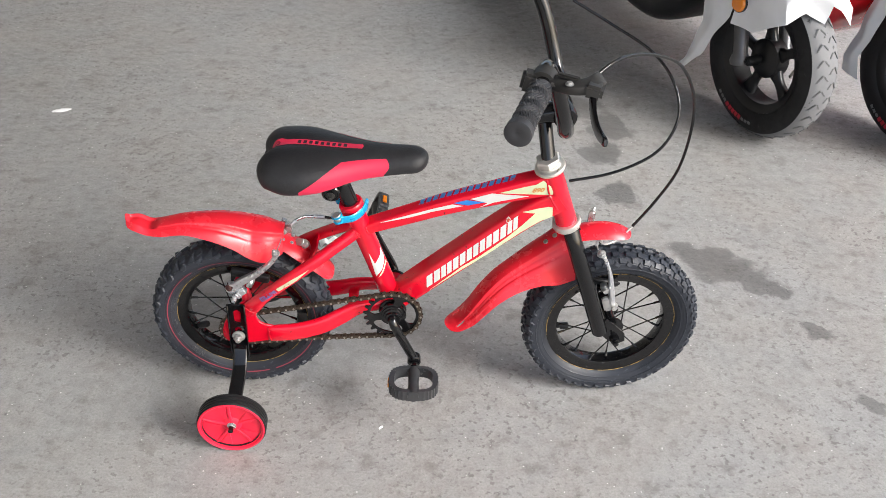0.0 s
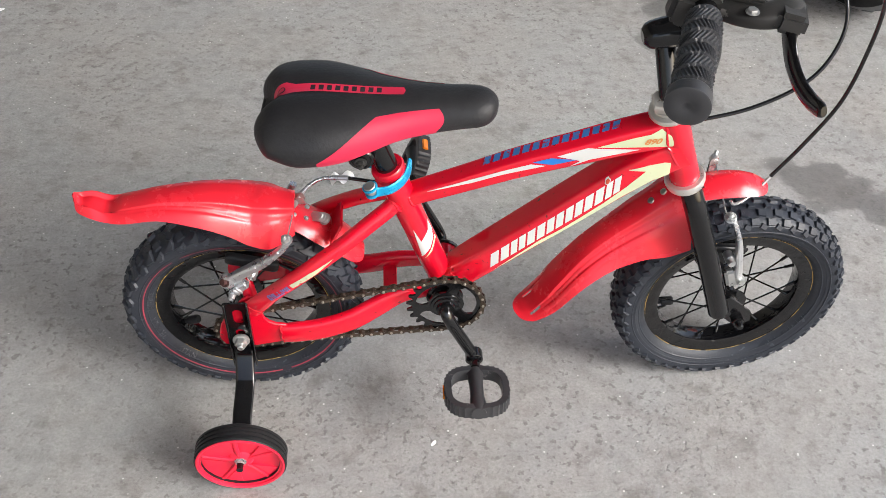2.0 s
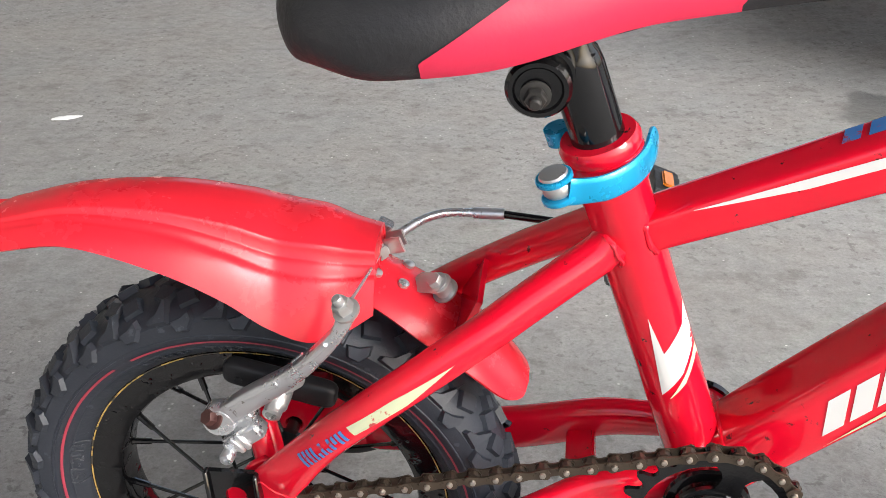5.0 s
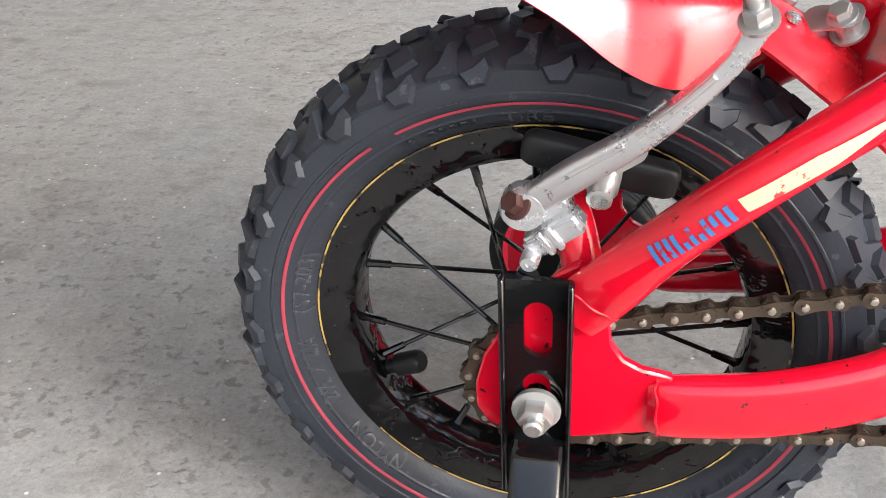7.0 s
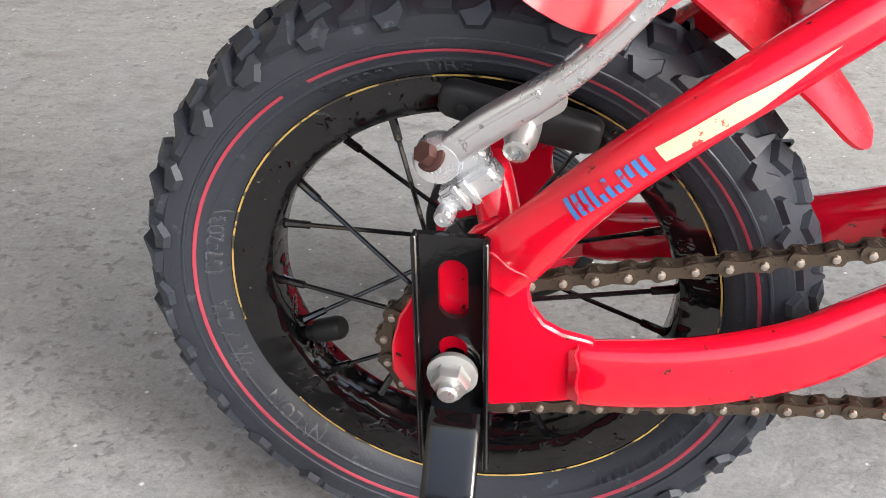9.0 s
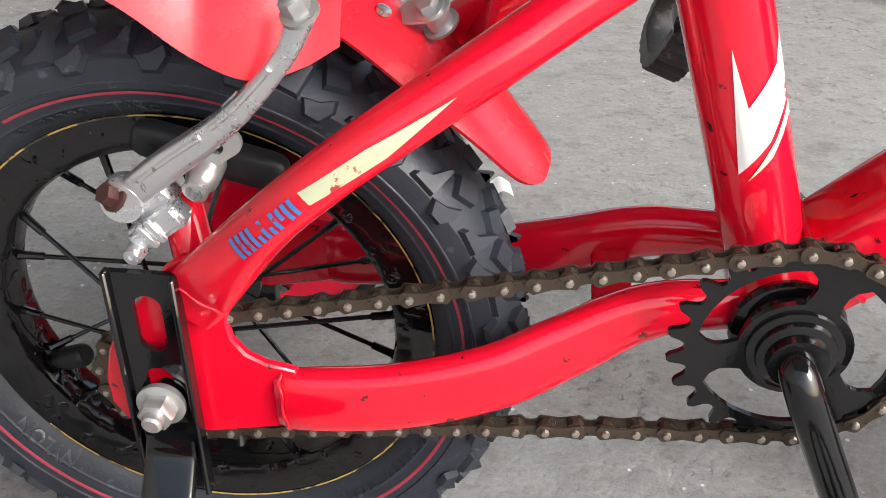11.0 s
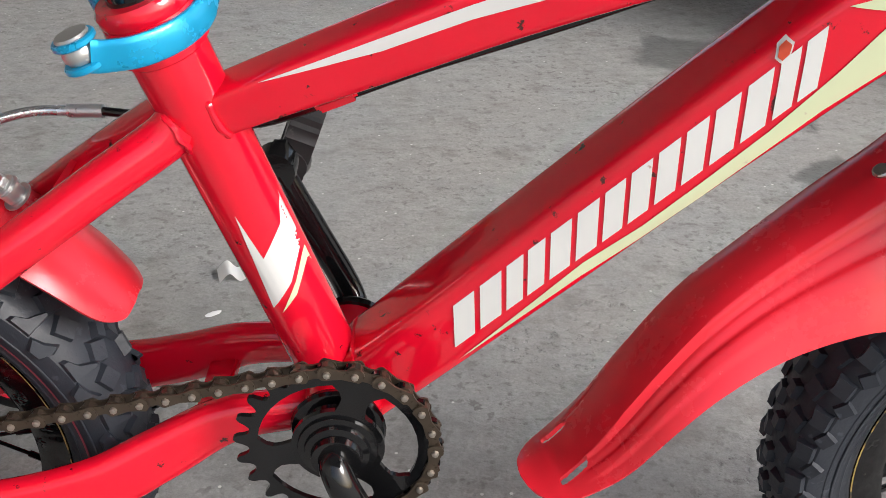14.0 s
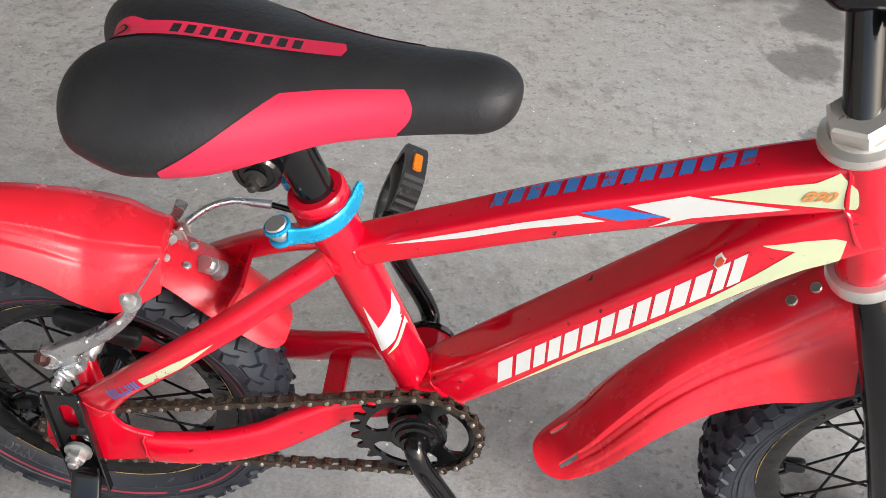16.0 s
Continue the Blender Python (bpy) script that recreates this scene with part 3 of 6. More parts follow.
# ---------------------------------------------------------------- wheels
TYRE = [(0.1105, 0.0110), (0.1125, 0.0150), (0.1180, 0.0205), (0.1270, 0.0250), (0.1370, 0.0275), (0.1450, 0.0268), (0.1505, 0.0225), (0.1545, 0.0140), (0.1560, 0.0)]
TYRE = [(0.1105 + (r - 0.1105) * 0.885, y * 0.98) for r, y in TYRE]
TYRE_FULL = TYRE + [(r, -y) for r, y in TYRE[-2::-1]]


def wheel_matrix(cx):
    return Matrix.Translation((cx, 0, R_AX)) @ Matrix(((1, 0, 0, 0), (0, 0, 1, 0), (0, 1, 0, 0), (0, 0, 0, 1)))  # z of the wheel -> +y


def knob(bm, r, y, w, nrm_angle, ang, shape, height, spin):
    """A tread block: its outline in (along, across), standing up from the carcass."""
    r = 0.1105 + (r - 0.1105) * 0.890
    nr, ny = math.cos(nrm_angle), math.sin(nrm_angle)
    ca, sa = math.cos(ang), math.sin(ang)
    n = Vector((ca * nr, sa * nr, ny))
    a = Vector((-sa, ca, 0))
    c = n.cross(a)
    o = Vector((ca * r, sa * r, y))
    cs, sn = math.cos(spin), math.sin(spin)
    lo, hi = [], []
    for p, q in shape:
        u, v = p * cs - q * sn, p * sn + q * cs
        lo.append(bm.verts.new(o + a * u * 1.12 + c * v * 1.12 - n * 0.0012))
        hi.append(bm.verts.new(o + a * u * 0.9 + c * v * 0.9 + n * height))
    bm.faces.new(hi)
    for i in range(len(shape)):
        j = (i + 1) % len(shape)
        bm.faces.new((lo[i], lo[j], hi[j], hi[i]))


def tyre_mesh(style):
    bm = bmesh.new()
    lathe(bm, TYRE_FULL, Matrix(), 96, closed=True)
    for s in (-1, 1):
        lathe(bm, [(0.1207, s * 0.0224), (0.1214, s * 0.0232), (0.1224, s * 0.0232), (0.1230, s * 0.0234)], Matrix(), 96, caps=False)
        lathe(bm, [(0.1305, s * 0.0258), (0.1310, s * 0.0269), (0.1320, s * 0.0270), (0.1325, s * 0.0266)], Matrix(), 96, caps=False)
    P = 27 if style == "rear" else 44
    rnd = random.Random(4)
    star = [(0.0068, 0.0006), (0.0034, -0.0050), (-0.0030, -0.0050), (-0.0066, 0.0010), (-0.0054, 0.0058), (0.0002, 0.0022)]
    fin = [(0.0072, -0.0048), (-0.0050, -0.0056), (-0.0066, 0.0084), (-0.0050, 0.0086), (0.0004, 0.0008), (0.0066, -0.0022)]
    brick = [(-0.0056, -0.0050), (0.0056, -0.0050), (0.0056, 0.0050), (-0.0056, 0.0050)]
    block = [(-0.0048, -0.0052), (0.0052, -0.0046), (0.0048, 0.0050), (0.0010, 0.0040), (-0.0052, 0.0046)]
    small = [(-0.0042, -0.0034), (0.0042, -0.0034), (0.0042, 0.0034), (-0.0042, 0.0034)]
    for k in range(P):
        w = 2 * math.pi * k / P
        h = math.pi / P
        for s in (-1, 1):
            j = rnd.uniform(-0.06, 0.06)
            if style == "rear":
                flip = star if s < 0 else [(-p, q) for p, q in star]
                shark = fin if s < 0 else [(-p, q) for p, q in fin]
                if s > 0:
                    flip, shark = [(p, -q) for p, q in flip], [(p, -q) for p, q in shark]
                knob(bm, 0.1460, s * 0.0264, 0, s * 1.02, w + radians(8.1), flip, 0.0019, j)
                knob(bm, 0.1504, s * 0.0224, 0, s * 0.80, w + radians(13.6), shark, 0.0026, j)
                knob(bm, 0.1538, s * 0.0140, 0, s * 0.42, w + radians(7.2), brick, 0.0034, 0.35 * s + j)
                knob(bm, 0.1546, s * 0.0095, 0, s * 0.28, w + radians(12.5), brick, 0.0036, -0.5 * s + j)
            else:
                knob(bm, 0.1450, s * 0.0268, 0, s * 1.05, w + h * 0.9, small, 0.0013, j + 0.5)
                knob(bm, 0.1506, s * 0.0222, 0, s * 0.78, w, block, 0.0023, j + 0.10 * s)
                knob(bm, 0.1547, s * 0.0112, 0, s * 0.32, w + h, block, 0.0027, j - 0.10 * s)
        knob(bm, 0.1560, 0, 0, 0, w + h * (0.2 if style == "rear" else 0), small, 0.0036, 0.785 if style == "rear" else 0)
    # raised writing too small to read, as bars
    for s in (-1, 1):
        for a0, n in ((1.82, 7), (5.3, 18)):
            for i in range(n):
                w = a0 + i * 0.042
                if i % 6 == 5:
                    continue
                m = Matrix.Rotation(w, 4, "Z") @ Matrix.Translation((0.1190, 0, s * 0.0217)) @ Matrix.Rotation(-s * 0.9, 4, "Y")
                box(bm, (0.0050, 0.0024 if i % 3 else 0.0014, 0.0008), m)
    return mesh_of("tyre", bm, RUBBER, True, 32)


def ring_mesh(name, r0, r1, y, mat, gaps=(), n=120):
    bm = bmesh.new()
    for k in range(n):
        if any(a <= k / n <= b for a, b in gaps):
            continue
        a, b = 2 * math.pi * k / n, 2 * math.pi * (k + 1) / n
        rm = (r0 + r1) / 2
        for ra, ya, rb, yb in ((r0, y[0], rm, y[1]), (rm, y[1], r1, y[2])):
            bm.faces.new([bm.verts.new(p) for p in ((ra * math.cos(a), ra * math.sin(a), ya), (ra * math.cos(b), ra * math.sin(b), ya), (rb * math.cos(b), rb * math.sin(b), yb), (rb * math.cos(a), rb * math.sin(a), yb))])
    bmesh.ops.remove_doubles(bm, verts=bm.verts, dist=1e-6)
    return mesh_of(name, bm, mat)


RIM = [(0.0925, 0.0), (0.0925, 0.0085), (0.0940, 0.0122), (0.0975, 0.0138), (0.1040, 0.0143), (0.1100, 0.0150), (0.1128, 0.0152), (0.1130, 0.0135), (0.1105, 0.0120), (0.1060, 0.0110)]


def build_wheel(name, cx, style, m):
    """rim (a part of the bicycle) > tyre, lines, hub, each spoke, valve."""
    wm = wheel_matrix(cx)
    bm = bmesh.new()
    prof = RIM + [(r, -y) for r, y in RIM[:0:-1]]
    lathe(bm, prof, Matrix(), 96, closed=True)
    rim = part(name, bm, RIMBLACK, bike, "black painted spoked wheel with knobbly tyre", m=m @ wm)
    part("tyre", tyre_mesh(style), None, rim, "black rubber tyre with chunky tread")
    for s in (-1, 1):
        part("tyre_line", ring_mesh("tyre_line", 0.1258, 0.1274, [s * 0.0250, s * 0.0256, s * 0.0258], PINKST if style == "rear" else RUBBER, ((0.33, 0.342), (0.80, 0.81))), None, rim)
        part("rim_line", ring_mesh("rim_line", 0.1112, 0.1121, [s * 0.0155, s * 0.0156, s * 0.0157], GOLD, ((0.53, 0.60),)), None, rim)
    if style == "rear":
        rr, yy = [q[0] for q in TYRE], [q[1] for q in TYRE]
        for body, deg, way in (("TIRE", 99, -1), ("NYLON", 231, -1), ("12\u00bd X 2\u00bc", 207, -1), ("(57-203)", 177, -1)):
            tm = text_mesh(body, 0.0098, "lettering", "LEFT", 0.0005)
            bm = bmesh.new()
            bm.from_mesh(tm)
            for v in bm.verts:
                r = 0.1155 + v.co.y
                w = radians(deg) + way * v.co.x * 1.12 / 0.1195
                v.co = (r * math.cos(w), r * math.sin(w), -(float(np.interp(r, rr, yy)) + 0.0003) + v.co.z)
            bpy.data.meshes.remove(tm)
            part("tyre_lettering", bm, TYREPRINT, rim, "raised black rubber lettering")
    # hub
    bm = bmesh.new()
    lathe(bm, [(0.0045, -0.060), (0.0045, -0.034), (0.011, -0.034), (0.011, -0.026), (0.021, -0.0245), (0.021, -0.0215), (0.0125, -0.019), (0.0115, 0), (0.0125, 0.019), (0.021, 0.0215), (0.021, 0.0245), (0.011, 0.026), (0.011, 0.034), (0.0045, 0.034), (0.0045, 0.060)], Matrix(), 24)
    part("hub", bm, BLACK, rim)
    for k in range(20):
        a = 2 * math.pi * k / 20 + radians(4.1)
        s = 1 if k % 2 else -1
        off = radians(-10 if k % 2 else 18) if style == "rear" else radians(50) * (1 if (k // 2) % 2 else -1)
        p1 = Vector((0.0955 * math.cos(a), 0.0955 * math.sin(a), s * 0.002))
        p0 = Vector((0.0185 * math.cos(a + off), 0.0185 * math.sin(a + off), s * 0.023))
        d = (p1 - p0).normalized()
        bm = bmesh.new()
        lathe(bm, [(0.00115, 0), (0.00115, (p1 - p0).length - 0.015), (0.0019, (p1 - p0).length - 0.0145), (0.0021, (p1 - p0).length - 0.004), (0.0026, (p1 - p0).length - 0.003), (0.0026, (p1 - p0).length)], axis_matrix(p0, d), 8)
        part("spoke", bm, BLACK, rim)
    bm = bmesh.new()
    w = radians(206) if style == "rear" else radians(190)
    vm = axis_matrix((0.0955 * math.cos(w), 0.0955 * math.sin(w), 0), (-math.cos(w), -math.sin(w), -0.18))
    lathe(bm, [(0.0042, -0.004), (0.0040, 0.006), (0.0036, 0.008), (0.0060, 0.0095), (0.0062, 0.021), (0.0055, 0.0235), (0.0045, 0.0245), (0.0, 0.0245)], vm, 18)
    part("valve", bm, BLACKPL, rim, "black valve with ribbed cap")
    return rim


build_wheel("rear_wheel", 0.0, "rear", Matrix())
build_wheel("front_wheel", WB, "front", STEER)

# ---------------------------------------------------------------- drivetrain
CH_Y, PITCH = -0.0505, 0.0127
C_R, C_F = Vector((0.0, R_AX + 0.001)), Vector((BB[0] + 0.001, BB[1]))
R_R, R_F = 0.0313, 0.0466


def chain_path():
    """The loop of the chain in (x, z): points every half millimetre or so, starting on the upper run."""
    d = C_F - C_R
    L = d.length
    base, tilt = math.atan2(d.y, d.x), math.asin((R_F - R_R) / L)
    up, lo = base + tilt + math.pi / 2, base - tilt - math.pi / 2
    pts = []
    a = C_R + R_R * Vector((math.cos(up), math.sin(up)))
    b = C_F + R_F * Vector((math.cos(up), math.sin(up)))
    for s in np.linspace(0, 1, 200, endpoint=False):
        p = a.lerp(b, s)
        pts.append((p.x, p.y - 0.0010 * math.sin(math.pi * s)))
    for w in np.linspace(up, lo, 200, endpoint=False):
        pts.append((C_F.x + R_F * math.cos(w), C_F.y + R_F * math.sin(w)))
    a = C_F + R_F * Vector((math.cos(lo), math.sin(lo)))
    b = C_R + R_R * Vector((math.cos(lo), math.sin(lo)))
    for s in np.linspace(0, 1, 200, endpoint=False):
        p = a.lerp(b, s)
        pts.append((p.x, p.y + 0.0030 * math.sin(math.pi * s)))
    for w in np.linspace(lo + 2 * math.pi, up, 150, endpoint=False):
        pts.append((C_R.x + R_R * math.cos(w), C_R.y + R_R * math.sin(w)))
    return np.array(pts + pts[:1])


def link_mesh(outer):
    """Two side plates shaped like a figure of eight, with pins or rollers, along x from 0 to one pitch."""
    bm = bmesh.new()
    half = PITCH / 2
    out = []
    for k in range(9):
        w = radians(-62 + 124 * k / 8)
        out.append((PITCH + 0.0044 * math.cos(w), 0.0044 * math.sin(w)))
    out += [(half + 0.0022, 0.0027), (half, 0.0024), (half - 0.0022, 0.0027)]
    for k in range(9):
        w = radians(118 + 124 * k / 8)
        out.append((0.0044 * math.cos(w), 0.0044 * math.sin(w)))
    out += [(half - 0.0022, -0.0027), (half, -0.0024), (half + 0.0022, -0.0027)]
    ys = (0.0036, -0.0026) if outer else (0.0024, -0.0014)
    for y in ys:
        plate(bm, out, 0.0010, [], side(y))
    if not outer:
        for x in (0, PITCH):
            lathe(bm, [(0.0039, -0.0018), (0.0039, 0.0018)], axis_matrix((x, 0, 0), (0, 1, 0)), 10)
    return mesh_of("chain_link", bm, CHAIN, True, 35)


loop = chain_path()
seg = np.linalg.norm(np.diff(loop, axis=0), axis=1)
cum = np.r_[0, np.cumsum(seg)]
count = 2 * round(cum[-1] / PITCH / 2)
step = cum[-1] / count
node = np.array([[np.interp((i * step) % cum[-1], cum, loop[:, k]) for k in (0, 1)] for i in range(count + 1)])
bm = bmesh.new()
for x, z in node[:-1]:
    lathe(bm, [(0.0009, -0.0053), (0.0016, -0.0050), (0.0018, -0.0044), (0.0018, 0.0046), (0.0010, 0.0050)], axis_matrix((x, CH_Y, z), (0, 1, 0)), 8)
chain = part("chain", bm, PIN, bike, "brown steel roller chain with bright pins")
meshes = link_mesh(False), link_mesh(True)
for i in range(count):
    (x0, z0), (x1, z1) = node[i], node[i + 1]
    ang = math.degrees(math.atan2(z1 - z0, x1 - x0))
    part("chain_link", meshes[i % 2], None, chain, m=pose(x0, CH_Y, z0, 0, -ang, 0))


def sprocket(bm, teeth, rp, y, thick, holes, tip=0.0052, phase=0.0, c=(0, 0)):
    out = []
    for k in range(teeth):
        for f, r in ((-0.5, rp - 0.0040), (-0.36, rp - 0.0036), (-0.25, rp - 0.0018), (-0.15, rp + tip * 0.38), (-0.05, rp + tip * 0.66), (0.05, rp + tip * 0.66), (0.15, rp + tip * 0.38), (0.25, rp - 0.0018), (0.36, rp - 0.0036)):
            w = 2 * math.pi * (k + f) / teeth + phase
            out.append((c[0] + r * math.cos(w), c[1] + r * math.sin(w)))
    plate(bm, out, thick, holes, side(y))


def kidney(c, a, half, r0, r1, n=8):
    out = []
    for k in range(n + 1):
        w = radians(a - half + 2 * half * k / n)
        out.append((c[0] + r1 * math.cos(w), c[1] + r1 * math.sin(w)))
    for k in range(1, 4):
        w = radians(a + half)
        t = k / 4
        r = r1 + (r0 - r1) * t
        bulge = radians(7) * math.sin(math.pi * t)
        out.append((c[0] + r * math.cos(w + bulge), c[1] + r * math.sin(w + bulge)))
    for k in range(n + 1):
        w = radians(a + half - 2 * half * k / n)
        out.append((c[0] + r0 * math.cos(w), c[1] + r0 * math.sin(w)))
    for k in range(1, 4):
        w = radians(a - half)
        t = k / 4
        r = r0 + (r1 - r0) * t
        bulge = radians(7) * math.sin(math.pi * t)
        out.append((c[0] + r * math.cos(w - bulge), c[1] + r * math.sin(w - bulge)))
    return out


bm = bmesh.new()
cf = (C_F.x, C_F.y)
sprocket(bm, 23, R_F, CH_Y + 0.0012, 0.0026, [kidney(cf, a, 41, 0.0225, 0.0385) for a in (12, 132, 252)], c=cf, phase=0.05)
lathe(bm, [(0.0195, 0.0), (0.0190, 0.0020), (0.0160, 0.0026), (0.0155, 0.0050), (0.0125, 0.0060), (0.0118, 0.0100)], axis_matrix((cf[0], CH_Y - 0.001, cf[1]), (0, -1, 0)), 28)
part("chainring", bm, BLACK, bike, "black toothed chainring with three openings")
for s in (-1, 1):
    bm = bmesh.new()
    lathe(bm, [(0.0225, 0), (0.0235, 0.003), (0.0225, 0.005), (0.0185, 0.0065), (0.0175, 0.0085), (0.0120, 0.0090)], axis_matrix((BB[0], s * 0.0355, BB[1]), (0, s, 0)), 28)
    part("bearing_cup", bm, BLACK, bike)
bm = bmesh.new()
sprocket(bm, 15, R_R, CH_Y + 0.0012, 0.0024, [circle(C_R.x, C_R.y, 0.006, 12)], c=(C_R.x, C_R.y))
lathe(bm, [(0.006, -0.030), (0.019, -0.030), (0.021, -0.046), (0.015, -0.052), (0.006, -0.052)], axis_matrix((0, 0, R_AX), (0, 1, 0)), 24)
part("rear_sprocket", bm, CHAIN, bike)

PED = Vector((0.2970, 0, 0.1165))
for s in (-1, 1):
    e = PED if s < 0 else Vector((2 * BB[0] - PED.x, 0, 2 * BB[1] - PED.z))
    d = (e - Vector((BB[0], 0, BB[1]))).normalized()
    c = Vector((BB[0], 0, BB[1]))
    tube_part("crank_arm", [(c.x, s * 0.0400, c.z), (c.x, s * 0.0600, c.z), (c + d * 0.006) + Vector((0, s * 0.0665, 0)), (c + d * 0.020) + Vector((0, s * 0.0690, 0)), (c + d * 0.050) + Vector((0, s * 0.0685, 0)), (c + d * 0.086) + Vector((0, s * 0.0680, 0)), e + d * 0.008 + Vector((0, s * 0.0690, 0))],
              0.0078, mat=BLACK, n=16, up=(1, 0, 0.3))
    bm = bmesh.new()
    lathe(bm, [(0.011, 0), (0.0115, 0.004), (0.0115, 0.014), (0.009, 0.016)], axis_matrix((e.x, s * 0.0605, e.z), (0, s, 0)), 20)
    lathe(bm, [(0.0068, 0), (0.0068, 0.012)], axis_matrix((e.x, s * 0.0755, e.z), (0, s, 0)), 6)
    part("crank_eye", bm, BLACK, bike)
    # pedal: two cages round a spindle barrel, rounded block ends
    P = pose(e.x, s * 0.124, e.z, -10, 0, 0) @ Matrix.Scale(0.92, 4)
    if s > 0:
        P = pose(e.x + 0.004, s * 0.126, e.z - 0.012, 0, -68, 0) @ Matrix.Scale(0.86, 4)
    bm = bmesh.new()
    lathe(bm, [(0.0100, -0.043), (0.0120, -0.034), (0.0098, -0.012), (0.0098, 0.010), (0.0125, 0.034), (0.0105, 0.043)], P @ Matrix.Rotation(math.pi / 2, 4, "X"), 16)
    pedal = part("pedal", bm, PEDAL, bike, "worn black plastic pedal")
    bm = bmesh.new()
    cage_out = [((0.0440 + 0.0016 * (i % 2)) * math.copysign(abs(math.cos(w)) ** 0.72, math.cos(w)), (0.0410 + 0.0016 * (i % 2)) * math.copysign(abs(math.sin(w)) ** 0.72, math.sin(w))) for i, w in enumerate(np.linspace(0, 2 * math.pi, 64, endpoint=False))]
    inner = [(0.0352 * math.copysign(abs(math.cos(w)) ** 0.62, math.cos(w)), 0.0325 * math.copysign(abs(math.sin(w)) ** 0.62, math.sin(w))) for w in np.linspace(0, 2 * math.pi, 32, endpoint=False)]
    plate(bm, cage_out, 0.020, [inner], P @ Matrix.Translation((0, 0, -0.010)))
    bmesh.ops.bevel(bm, geom=[ed for ed in bm.edges if len(ed.link_faces) == 2 and ed.calc_face_angle(0) > 1.2], offset=0.002, segments=2, affect="EDGES", clamp_overlap=True)
    part("cage", bm, PEDAL, pedal)
    for sx in ((-1,) if s < 0 else (-1, 1)):
        bm = bmesh.new()
        box(bm, (0.022, 0.003, 0.009), P @ Matrix.Translation((sx * 0.0455, 0, 0)) @ Matrix.Rotation(math.pi / 2, 4, "Z"), 0.001)
        part("reflector", bm, AMBER, pedal, "amber reflector")

# ---------------------------------------------------------------- seat
SM = axis_matrix(SEAT_UP, SEAT_DIR)
bm = bmesh.new()
lathe(bm, [(0.0128, -0.03), (0.0128, 0.050), (0.0118, 0.056), (0.0108, 0.058), (0.0108, 0.076)], SM, 24)
part("seat_post", bm, BLACK, bike, "black seat post with a shiny dent", m=FRM)
bm = bmesh.new()
lathe(bm, [(0.0155, -0.014), (0.0176, -0.012), (0.0176, 0.004), (0.0196, 0.007), (0.0196, 0.011), (0.0180, 0.0135), (0.0130, 0.0135)], SM, 28)
part("seat_collar", bm, RED, bike, m=FRM)
bm = bmesh.new()
lathe(bm, [(0.0172, -0.0105), (0.0192, -0.0105), (0.0196, -0.008), (0.0196, 0.003), (0.0192, 0.0055), (0.0172, 0.0055)], SM, 28, closed=True)
quick = part("quick_release_clamp", bm, RED, bike, "red seat clamp with a blue quick release lever", m=FRM)
UNF = FRM.inverted()
QC = UNF @ Vector((0.1725, -0.0500, 0.4030))
bm = bmesh.new()
lathe(bm, [(0.0040, -0.0036), (0.0060, -0.0034), (0.0071, -0.0015), (0.0071, 0.0015), (0.0060, 0.0034), (0.0040, 0.0036)], axis_matrix(QC, SEAT_DIR), 24)
lathe(bm, [(0.0066, 0.0060), (0.0070, 0.0068), (0.0064, 0.0078), (0.0035, 0.0081)], axis_matrix(QC, SEAT_DIR), 24)
part("barrel_nut", bm, STEEL, quick)
s_pts = [QC + Vector((0.0050, -0.0040, 0.0)), UNF @ Vector((0.1830, -0.0520, 0.4020)), UNF @ Vector((0.1950, -0.0490, 0.4030)), UNF @ Vector((0.2070, -0.0395, 0.4055)), UNF @ Vector((0.2140, -0.0265, 0.4085)), UNF @ Vector((0.2165, -0.0120, 0.4125))]
bm = bmesh.new()
sp = spline(s_pts, 6)
wd = np.interp(np.linspace(0, 1, len(sp)), [0, 0.15, 0.5, 0.9, 1], [0.0066, 0.0066, 0.0064, 0.0062, 0.004])
sweep(bm, sp, wd, 0.0018, 14, 3.0, tuple(SEAT_DIR))
part("lever", bm, BLUE, quick, "blue anodised quick release lever")
for dz in (-0.0050, 0.0050):
    bm = bmesh.new()
    lathe(bm, [(0.0, dz - 0.0014), (0.0082, dz - 0.0014), (0.0088, dz - 0.0008), (0.0088, dz + 0.0008), (0.0082, dz + 0.0014), (0.0, dz + 0.0014)], axis_matrix(QC, SEAT_DIR), 24)
    part("lever_ear", bm, BLUE, quick)
bm = bmesh.new()
lathe(bm, [(0.0068, -0.004), (0.0068, 0.004)], axis_matrix((0.172, 0.014 + FY, 0.409), SEAT_DIR), 16)
part("clamp_nut", bm, BLUE, quick)


# the saddle is turned a little on its post and sits more upright than the frame
SADM = Matrix.Translation((0.309, -0.0270, 0.5110)) @ Matrix.Rotation(radians(-5.0), 4, "Z") @ Matrix.Rotation(radians(1.5), 4, "X") @ Matrix.Translation((-0.310, -FY, -0.5150))


